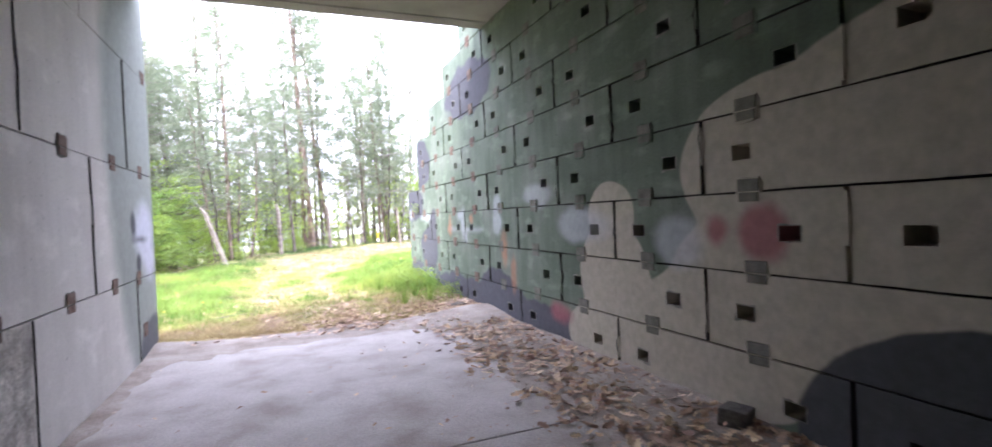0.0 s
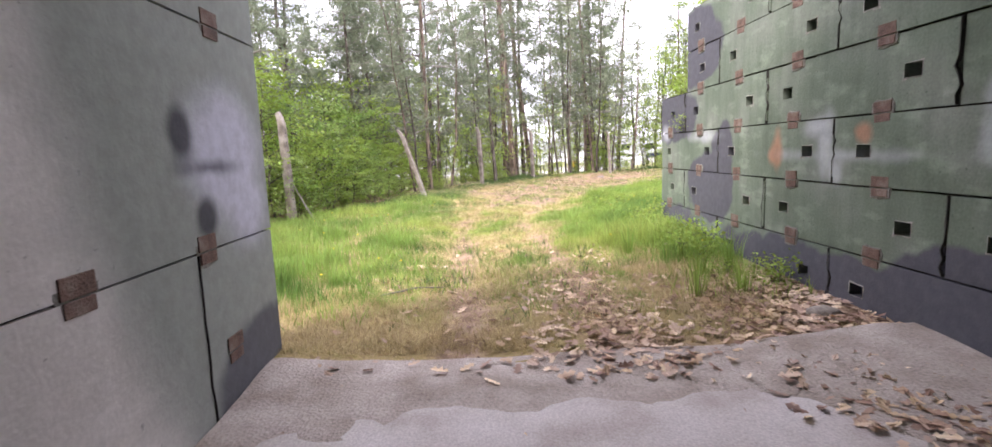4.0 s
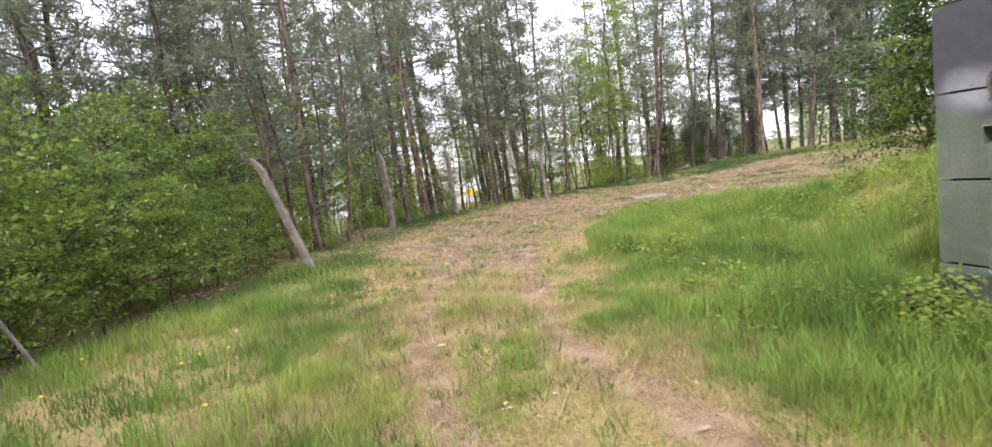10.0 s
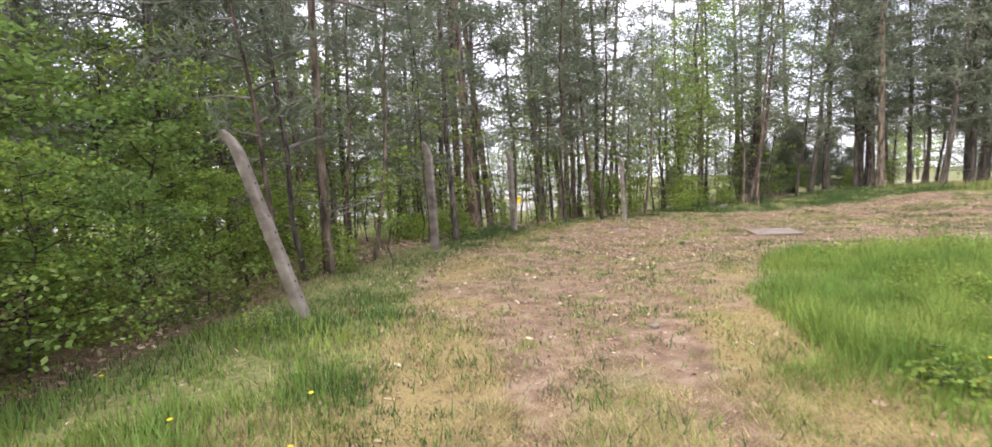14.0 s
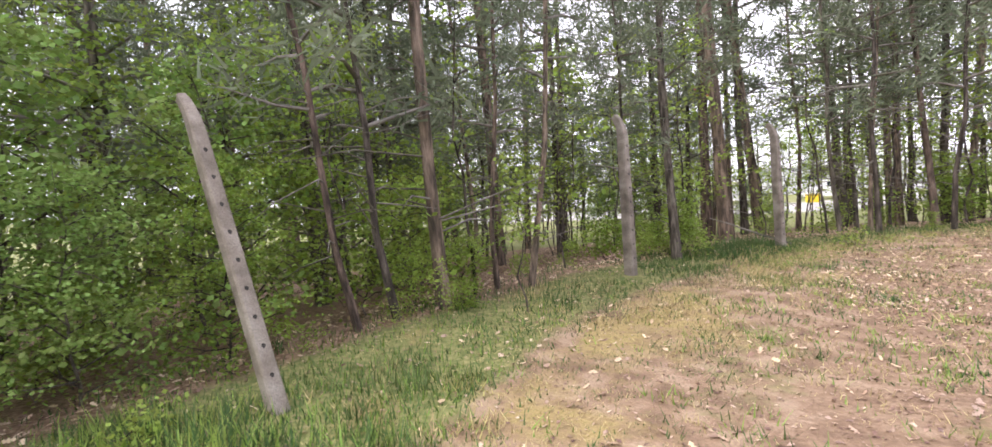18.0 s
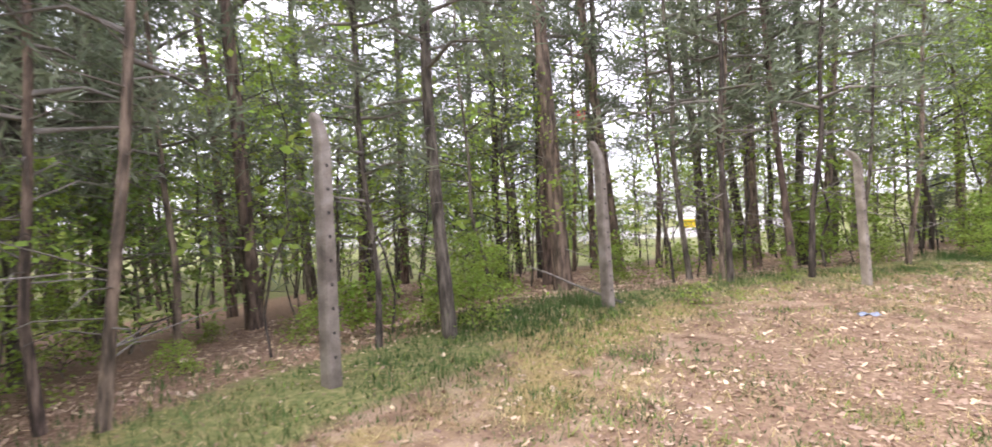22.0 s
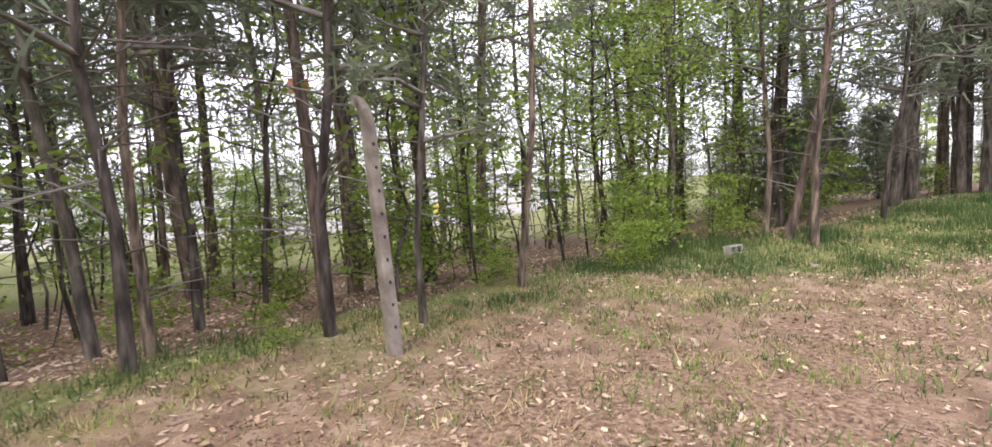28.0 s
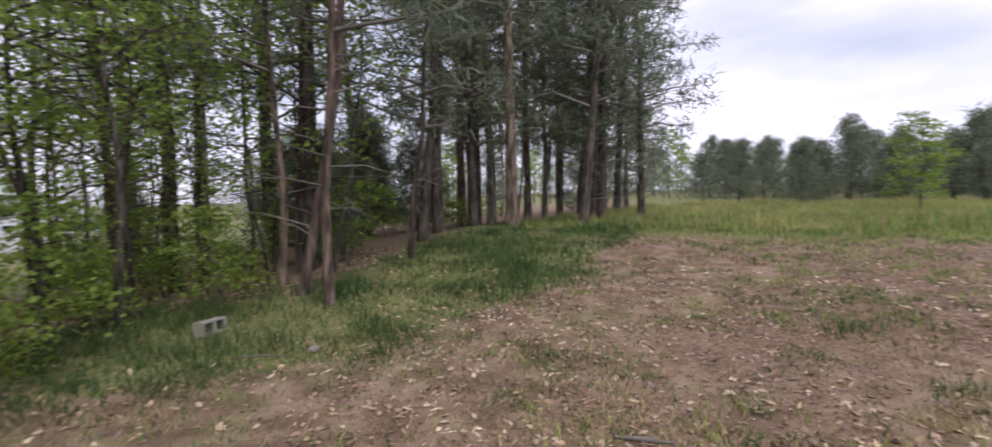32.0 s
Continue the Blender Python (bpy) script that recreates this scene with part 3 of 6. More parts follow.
M_CHIP = mat("pale_broken_concrete", [(0.17, 0.17, 0.15), (0.27, 0.26, 0.235), (0.36, 0.345, 0.32)], 14.0, 0.95, 0.6, 60)
CHIPS = [chip_mesh(k) for k in range(5)]
rb = random.Random(5)
for c, (z0, z1, end) in enumerate(zip(COURSE, COURSE[1:], COURSE_END)):
    seam = [14.0 + 2.4, 14.0, 11.7, 9.33, 6.93] if c % 2 == 0 else [12.88, 10.5, 8.1, 5.7]
    while seam[-1] > -9:
        seam.append(seam[-1] - 2.4)
    cuts = [end] + [s for s in seam if s < end - 0.3]
    for b1, b0 in zip(cuts, cuts[1:]):
        ln, hh = round(b1 - b0 - 0.008, 2), round(z1 - z0 - 0.006, 3)
        holes = [0.385, ln - 0.385] if ln > 1.6 else [ln / 2]
        var = rb.randrange(3)
        if (ln, hh, var) not in BLOCKS:
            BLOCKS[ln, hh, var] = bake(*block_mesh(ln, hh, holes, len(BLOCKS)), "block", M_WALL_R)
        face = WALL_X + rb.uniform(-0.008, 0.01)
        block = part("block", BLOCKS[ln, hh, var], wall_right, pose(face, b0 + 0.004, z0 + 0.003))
        for hole in holes:
            if b0 + hole > 2 and rb.random() < 0.8:
                part("chipped_edge", CHIPS[rb.randrange(5)], block, pose(0, hole, hh / 2))
bm = bmesh.new()
for z0, z1, end in zip(COURSE, COURSE[1:], COURSE_END):
    box_bm(bm, 0.5, end + 9 - 0.06, z1 - z0 + 0.001, (WALL_X + 0.045 + 0.25 + 0.22, (end - 9) / 2 - 0.03, (z0 + z1) / 2))
part("joint_backing", bm_mesh("joint_backing", bm, M_JOINT), wall_right)
# mortar lies a little behind the face
bm = bmesh.new()
for z0, z1, end in zip(COURSE, COURSE[1:], COURSE_END):
    for z in (z0, z1):
        box_bm(bm, 0.2, end + 8.9, 0.02, (WALL_X + 0.028 + 0.1, (end - 9) / 2 - 0.05, z))
part("mortar", bm_mesh("mortar", bm, M_JOINT), wall_right)
bm = bmesh.new()
box_bm(bm, 0.02, 0.19, 0.09, (0.0, 0, 0.05), 0.004)
box_bm(bm, 0.02, 0.17, 0.065, (0.0, 0.0, -0.038), 0.004)
for f in bm.faces:
    f.material_index = 0
old = set(bm.faces)
# pale mortar smeared round the plate
rim = [(0.135, 0.11), (0.15, 0.03), (0.12, -0.06), (0.13, -0.1), (0.03, -0.115), (-0.07, -0.1), (-0.125, -0.09), (-0.13, 0.0), (-0.14, 0.07), (-0.11, 0.13), (0.0, 0.12), (0.08, 0.135)]
rim = [(y * 0.86, z * 0.86) for y, z in rim]
lo = [bm.verts.new((0.01, y, z)) for y, z in rim]
hi = [bm.verts.new((-0.002, y * 0.96, z * 0.96)) for y, z in rim]
bm.faces.new(hi)
for k in range(len(rim)):
    bm.faces.new((lo[k], lo[(k + 1) % len(rim)], hi[(k + 1) % len(rim)], hi[k]))
for f in bm.faces:
    if f not in old:
        f.material_index = 1
bmesh.ops.recalc_face_normals(bm, faces=bm.faces)
PAINTED_PLATE = bm_mesh("joint_plate", bm.copy(), [M_PLATE_DULL, M_WALL_R])
PLATE = bm_mesh("joint_plate", bm, [M_PLATE, M_PATCH])
for z, end in zip(COURSE[1:], COURSE_END[1:]):
    for k in range(-6, 4):
        y = 9.96 + 1.19 * k
        if y < end - 0.2:
            part("joint_plate", PLATE if y > 8.6 else PAINTED_PLATE, wall_right, pose(WALL_X + 0.003, y + rb.uniform(-0.03, 0.03), z, rb.uniform(-3, 3)))

def joint_crack(x, back, s0, z0, z1, rc, thin, thick, stray, parent):
    n, off, va, vb = 9, 0.0, [], []
    kink = rc.randrange(2, 7)
    for k in range(n + 1):
        off = off * 0.6 + rc.uniform(-stray, stray) if 0 < abs(k - kink) < 3 and 0 < k < n else off * 0.2
        w = rc.uniform(thin, thick) * (2.2 if rc.random() < 0.15 else 1)
        z = z0 + 0.01 + (z1 - z0 - 0.02) * k / n
        va.append((x, s0 + off - w, z))
        vb.append((x, s0 + off + w, z))
    m = n + 1
    fs = [(k, k + 1, m + k + 1, m + k) for k in range(n)]
    fs += [(2 * m + k, 2 * m + k + 1, k + 1, k) for k in range(n)] + [(m + k, m + k + 1, 3 * m + k + 1, 3 * m + k) for k in range(n)]
    part("joint_crack", bake(va + vb + [(a + back, b, c) for a, b, c in va + vb], fs, "joint_crack", M_JOINT), parent)


# the upright joints have opened into crooked dark cracks
for c, (z0, z1, end) in enumerate(zip(COURSE, COURSE[1:], COURSE_END)):
    for s0 in [11.7, 9.33, 6.93, 4.53] if c % 2 == 0 else [12.88, 10.5, 8.1, 5.7, 3.3]:
        if s0 > end - 0.3:
            continue
        joint_crack(WALL_X - 0.011, 0.03, s0, z0, z1, random.Random(int(s0 * 100) + c), 0.0015, 0.0055, 0.034, wall_right)

# old paint and mortar bridge parts of the upright joints
for c, (z0, z1, end) in enumerate(zip(COURSE, COURSE[1:], COURSE_END)):
    for s0 in [11.7, 9.33, 6.93, 4.53, 2.13] if c % 2 == 0 else [12.88, 10.5, 8.1, 5.7, 3.3, 0.9]:
        rc = random.Random(int(s0 * 70) + c)
        if s0 > end - 0.3 or rc.random() < 0.2:
            continue
        lo, hi = sorted((rc.uniform(0.0, 0.45), rc.uniform(0.5, 1.0)))
        bm = bmesh.new()
        box_bm(bm, 0.016, 0.034, (z1 - z0 - 0.03) * (hi - lo), (0, 0, 0), 0.004)
        part("joint_fill", bm_mesh("joint_fill", bm, M_WALL_R), wall_right, pose(WALL_X + 0.001, s0, z0 + 0.015 + (z1 - z0 - 0.03) * (lo + hi) / 2))

# left wall: taller panels
LEFT_ROWS = [(-0.15, 1.01, [8.52, 7.49, 4.65, 2.2, -0.4, -3, -5.6, -9]), (1.01, 2.33, [8.52, 6.02, 3.41, 0.8, -1.8, -4.4, -9]), (2.33, 3.63, [8.52, 7.33, 4.62, 2.0, -0.6, -3.2, -5.8, -9]), (3.63, 4.95, [8.52, 6.0, 3.4, 0.8, -1.8, -4.4, -9])]
for z0, z1, cuts in LEFT_ROWS:
    for b1, b0 in zip(cuts, cuts[1:]):
        ln, hh = b1 - b0 - 0.006, z1 - z0 - 0.004
        me = bake(*block_mesh(ln, hh, [], int(b0 * 10) + 99, 0.55, 0.007), "panel", M_ROUGH if z0 < 0 and b1 < 4.7 else M_WALL_L)
        part("panel", me, wall_left, pose(LEFT_X + rb.uniform(-0.006, 0.006), b1 - 0.003, z0 + 0.002, 0, 0, 180))
for z0, z1, cuts in LEFT_ROWS[:3]:
    for s0 in cuts[1:4]:
        joint_crack(LEFT_X + 0.009, -0.03, s0, z0, z1, random.Random(int(s0 * 90)), 0.0015, 0.005, 0.018, wall_left)
bm = bmesh.new()
box_bm(bm, 0.4, 17.3, 5.0, (LEFT_X - 0.03 - 0.2, -0.2, 2.4))
part("joint_backing", bm_mesh("joint_backing", bm, M_JOINT), wall_left)
for y, z in ((4.12, 1.01), (5.38, 1.01), (6.62, 1.01), (7.6, 1.01), (5.38, 2.33), (6.75, 2.33), (3.0, 2.33), (2.9, 1.01), (7.9, 2.33), (8.3, 3.63), (7.8, 0.34)):
    part("joint_plate", PLATE, wall_left, pose(LEFT_X - 0.003, y, z, 0, 0, 180))

floor = tagged(new("floor", None), "dusty concrete floor of the bunker passage", "floor", kind="structure")
bm = bmesh.new()
for k in range(4):
    box_bm(bm, 4.9, 4.33, 0.2, (0.75, 5.72 - 4.35 * k, -0.118), 0.008)
part("floor_slab", bm_mesh("floor_slab", bm, M_FLOOR), floor)
bm = bmesh.new()
box_bm(bm, 5.6, 16.9, 0.45, (0.75, -0.65, 4.925), 0.02)
box_bm(bm, 5.6, 0.3, 0.6, (0.75, 7.96, 4.99), 0.02)
tagged(new("ceiling", bm_mesh("ceiling", bm, M_ROOF)), "concrete roof slab of the bunker passage", "ceiling", kind="structure")

# unseen end wall, added to keep light out of the passage's back
bm = bmesh.new()
box_bm(bm, 4.7, 0.3, 4.75, (0.75, -8.75, 2.3), 0.01)
tagged(new("wall_back", bm_mesh("wall_back", bm, M_ROOF)), "unseen plain concrete wall added to close the bunker passage", "wall", kind="structure")

# sand and dust drifted along the walls and over the threshold
dx, dy = np.meshgrid(np.linspace(LEFT_X + 0.01, WALL_X - 0.01, 60), np.linspace(-4, 8.3, 120))
drift = 0.05 * smooth((-1.15 - dx) / 0.5) + 0.085 * smooth((dx - 1.5) / 1.5) + 0.06 * smooth((dy - 6.9) / 1.3) + 0.012 * wave(dx, dy, 2.3, 0.5) + 0.006 * wave(dx, dy, 6.1, 1.1) - 0.046
di = np.arange(dx.size).reshape(dx.shape)
dq = np.stack([di[:-1, :-1], di[:-1, 1:], di[1:, 1:], di[1:, :-1]], -1).reshape(-1, 4)
M_SAND = mat("dusty_sand", [(0.26, 0.215, 0.18), (0.36, 0.31, 0.27), (0.44, 0.39, 0.35)], 3.0, 0.95, 0.8, 50)
part("sand_drift", mesh_of("sand_drift", np.stack([dx, dy, drift], -1).reshape(-1, 3), dq, M_SAND, soft=True), floor)


# ---- trees ----
def unit(v):
    return v / (np.linalg.norm(v) + 1e-9)


def needle_tufts(h, rng, centres, size, per, slot):
    """Tufts of needle blades round each centre."""
    for c in centres:
        for _ in range(per):
            d = unit(rng.normal(size=3) + (0, 0, 0.25))
            s = unit(np.cross(d, rng.normal(size=3)))
            ln, w = size * rng.uniform(0.6, 1.4), size * rng.uniform(0.045, 0.085)
            o = c + rng.normal(size=3) * size * 0.45
            h.add([o - s * w, o + s * w, o + d * ln], [(0, 1, 2)], slot)


def leaf_spray(h, rng, centres, size, per, reach, slot):
    """Small folded leaves scattered round each centre."""
    for c in centres:
        for _ in range(per):
            o = c + rng.normal(size=3) * reach * (1.15, 1.15, 0.4)
            d = unit(rng.normal(size=3) * (1, 1, 0.5))
            s = unit(np.cross(d, rng.normal(size=3) * (0.4, 0.4, 1.0)))
            ln, w = size * rng.uniform(0.7, 1.35), size * rng.uniform(0.32, 0.5)
            h.add([o, o + d * ln * 0.5 + s * w, o + d * ln, o + d * ln * 0.5 - s * w], [(0, 1, 2, 3)], slot)


def trunk_line(rng, height, sway, n=9):
    z = np.linspace(0, height, n)
    k = np.cumsum(rng.normal(size=(n, 2)) * sway, 0)
    k -= k[0]
    return np.column_stack([k, z])


def along(line, z):
    return np.array([np.interp(z, line[:, 2], line[:, 0]), np.interp(z, line[:, 2], line[:, 1]), z])


def pine(seed, height, radius, crown_from, limbs, reach, tuft=0.22, per=11, tufts=7, dead=10, red=True, sway=0.05):
    """A pine's two meshes: trunk with its limbs, and needles."""
    rng = np.random.default_rng(seed)
    line = trunk_line(rng, height, sway)
    rad = radius * np.linspace(1, 0.25, len(line)) ** 0.9
    rad[0] *= 1.25
    b, n = Heap(), Heap()
    b.add(*tube(line, rad, 8), 0)
    for i in range(dead):
        z = rng.uniform(0.6, crown_from + 0.5)
        a = rng.uniform(0, 6.28)
        p = along(line, z)
        ln = rng.uniform(0.25, 1.3)
        d = np.array([math.cos(a), math.sin(a), rng.uniform(-0.25, 0.35)])
        q = p + d * ln * 0.55 + (0, 0, rng.uniform(-0.05, 0.1))
        b.add(*tube([p, q, q + d * ln * 0.45 + (0, 0, rng.uniform(-0.2, 0.12))], [0.012, 0.008, 0.003], 3), 1)
    for i in range(limbs):
        f = (i + rng.uniform(0, 1)) / limbs
        z = crown_from + (height - crown_from) * f * 0.97
        a = i * 2.4 + rng.uniform(-0.5, 0.5)
        ln = reach * (1 - 0.72 * f ** 1.3) * rng.uniform(0.65, 1.2)
        p = along(line, z)
        d = np.array([math.cos(a), math.sin(a), 0.0])
        pts = [p, p + d * ln * 0.4 + (0, 0, ln * rng.uniform(-0.02, 0.16)), p + d * ln * 0.75 + (0, 0, ln * rng.uniform(-0.05, 0.22)), p + d * ln + (0, 0, ln * rng.uniform(-0.1, 0.3))]
        r0 = 0.02 + 0.012 * ln
        b.add(*tube([pts[0], pts[1], pts[3]], [r0, r0 * 0.65, 0.004], 3), 1)
        cs = []
        for k in range(tufts):
            g = rng.uniform(0.35, 1.05)
            c = pts[1] * (1 - g) + pts[3] * g if g > 0.5 else pts[0] * (1 - 2 * g) + pts[1] * 2 * g
            c = c + rng.normal(size=3) * ln * (0.14, 0.14, 0.05)
            cs.append(c)
            if k % 2:
                b.add(*tube([pts[1] * 0.6 + pts[2] * 0.4, c], [0.007, 0.003], 3), 1)
        needle_tufts(n, rng, cs, tuft, per, 0)
    bark = M_BARK_RED if red else M_BARK_LOW
    return b.mesh("trunk", [bark, M_TWIG], True), n.mesh("crown", M_NEEDLE)


def broadleaf(seed, height, radius, crown_from, limbs, reach, leaf=0.075, per=16, sprays=6, dark=False, sway=0.08, foliage=None):
    """A young broad-leaved tree's two meshes: trunk with its limbs, and leaves."""
    rng = np.random.default_rng(seed)
    line = trunk_line(rng, height, sway)
    b, n = Heap(), Heap()
    b.add(*tube(line, radius * np.linspace(1, 0.15, len(line)), 7), 0)
    for i in range(limbs):
        f = (i + rng.uniform(0, 1)) / limbs
        z = crown_from + (height - crown_from) * f * 0.95
        a = i * 2.4 + rng.uniform(-0.6, 0.6)
        ln = reach * (1 - 0.6 * f ** 1.5) * rng.uniform(0.55, 1.2)
        p = along(line, z)
        d = np.array([math.cos(a), math.sin(a), 0.0])
        pts = [p, p + d * ln * 0.4 + (0, 0, ln * rng.uniform(0.05, 0.3)), p + d * ln * 0.75 + (0, 0, ln * rng.uniform(0.1, 0.4)), p + d * ln + (0, 0, ln * rng.uniform(0.05, 0.45))]
        r0 = 0.008 + 0.009 * ln
        b.add(*tube(pts, [r0, r0 * 0.7, r0 * 0.4, 0.003], 3), 0)
        cs = []
        for k in range(sprays):
            g = rng.uniform(0.45, 1.1)
            c = pts[0] * (1 - g) + pts[3] * g + rng.normal(size=3) * ln * (0.2, 0.2, 0.1)
            cs.append(c)
            if k % 2:
                b.add(*tube([pts[1], c], [0.005, 0.002], 3), 0)
        leaf_spray(n, rng, cs, leaf, per, 0.13 + 0.05 * ln, 0)
    return b.mesh("trunk", M_BARK_LOW, True), n.mesh("crown", foliage or (M_LEAF_DK if dark else M_LEAF))


def plant(name, meshes, x, y, label, category, lean=(0, 0), turn=0.0, size=1.0, group="", crown="crown", z=None):
    root = tagged(new(name), label, category, group)
    # leaves of one kind stand at the plant's own turn
    m = Matrix.Translation((x, y, (gz(x, y) if z is None else z) - 0.06)) @ pose(0, 0, 0, lean[1], lean[0], 0) @ pose(0, 0, 0, 0, 0, turn) @ Matrix.Scale(size, 4)
    root.matrix_basis = m
    for nm, me in zip(("trunk", crown), meshes):
        part(nm, me, root)
    return root


TALL = [pine(11, 15, 0.115, 4.2, 32, 1.9, 0.34, 15, 6, 16), pine(12, 14, 0.10, 3.4, 32, 1.8, 0.34, 15, 6, 16, False), pine(13, 16, 0.13, 5.0, 30, 2.1, 0.34, 15, 6, 18)]
MID = [pine(21, 9, 0.05, 2.6, 24, 1.2, 0.28, 10, 5, 16), pine(22, 8, 0.042, 2.0, 24, 1.15, 0.28, 10, 5, 16, False), pine(23, 10, 0.058, 3.2, 24, 1.3, 0.28, 10, 5, 18)]
DARK = [pine(31, 11, 0.11, 2.4, 32, 2.2, 0.30, 12, 8, 12, False), pine(32, 10, 0.09, 2.0, 32, 2.0, 0.30, 12, 8, 12, False), pine(33, 12, 0.12, 3.4, 30, 2.1, 0.30, 12, 8, 16, False)]
BUSHY = [pine(41, 5.0, 0.08, 0.35, 44, 1.6, 0.3, 12, 9, 2, False), pine(42, 4.2, 0.07, 0.3, 42, 1.5, 0.3, 12, 9, 2, False)]
BROAD = [broadleaf(51, 7.5, 0.05, 1.5, 24, 1.8, 0.09, 14, 6), broadleaf(52, 6.2, 0.04, 1.2, 22, 1.6, 0.09, 14, 6), broadleaf(53, 8.5, 0.06, 1.9, 26, 2.0, 0.09, 14, 6)]
SHRUB = [broadleaf(61, 2.4, 0.018, 0.2, 18, 0.9, 0.095, 13, 5), broadleaf(62, 1.1, 0.01, 0.1, 14, 0.45, 0.08, 13, 4), broadleaf(64, 1.9, 0.014, 0.2, 16, 0.7, 0.09, 13, 5)]
THICKET = [broadleaf(63, 4.2, 0.03, 0.3, 30, 1.35, 0.078, 26, 6), broadleaf(65, 3.4, 0.025, 0.25, 28, 1.2, 0.074, 26, 6, True)]
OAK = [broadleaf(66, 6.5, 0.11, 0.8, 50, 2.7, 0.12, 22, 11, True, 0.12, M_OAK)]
STEM = [broadleaf(81, 4.5, 0.022, 1.2, 9, 0.6, 0.10, 5, 3), broadleaf(82, 3.6, 0.016, 0.8, 8, 0.5, 0.10, 5, 3), broadleaf(83, 5.5, 0.03, 1.5, 10, 0.8, 0.10, 6, 3)]
EDGEOAK = [broadleaf(67, 8.0, 0.08, 2.4, 26, 2.9, 0.085, 20, 8, False, 0.1), broadleaf(84, 7.0, 0.07, 2.2, 24, 2.7, 0.085, 20, 8, False, 0.1)]
BIGLEAF = [broadleaf(85, 10, 0.15, 2.6, 30, 2.6, 0.1, 13, 8), broadleaf(86, 9, 0.13, 2.4, 28, 2.4, 0.1, 13, 8)]
LONE = [broadleaf(87, 4.4, 0.05, 0.7, 26, 1.35, 0.13, 14, 7)]
FAR_PINE = [pine(91, 8, 0.1, 0.6, 24, 2.0, 0.7, 7, 4, 0, False)]
FAR_LEAF = [broadleaf(92, 8, 0.08, 1.0, 22, 2.4, 0.26, 8, 4)]
WEED = [broadleaf(68, 0.5, 0.004, 0.05, 9, 0.2, 0.06, 7, 3), broadleaf(69, 0.38, 0.004, 0.04, 8, 0.18, 0.055, 7, 3)]
SAPLING = [broadleaf(71, 2.2, 0.013, 0.8, 8, 0.35, 0.085, 9, 3), broadleaf(72, 3.0, 0.02, 1.2, 10, 0.5, 0.085, 11, 3)]
DENSE = [pine(34, 12.5, 0.14, 1.7, 46, 2.7, 0.32, 14, 10, 10, False), pine(35, 11.5, 0.13, 3.0, 40, 2.5, 0.32, 13, 9, 14, False)]
L_TALL, L_MID = "tall Scots pine with reddish flaking bark", "slender young pine with dead lower twigs"
L_DARK, L_BROAD = "dark full-crowned pine at the forest edge", "young broad-leaved tree in fresh green leaf"

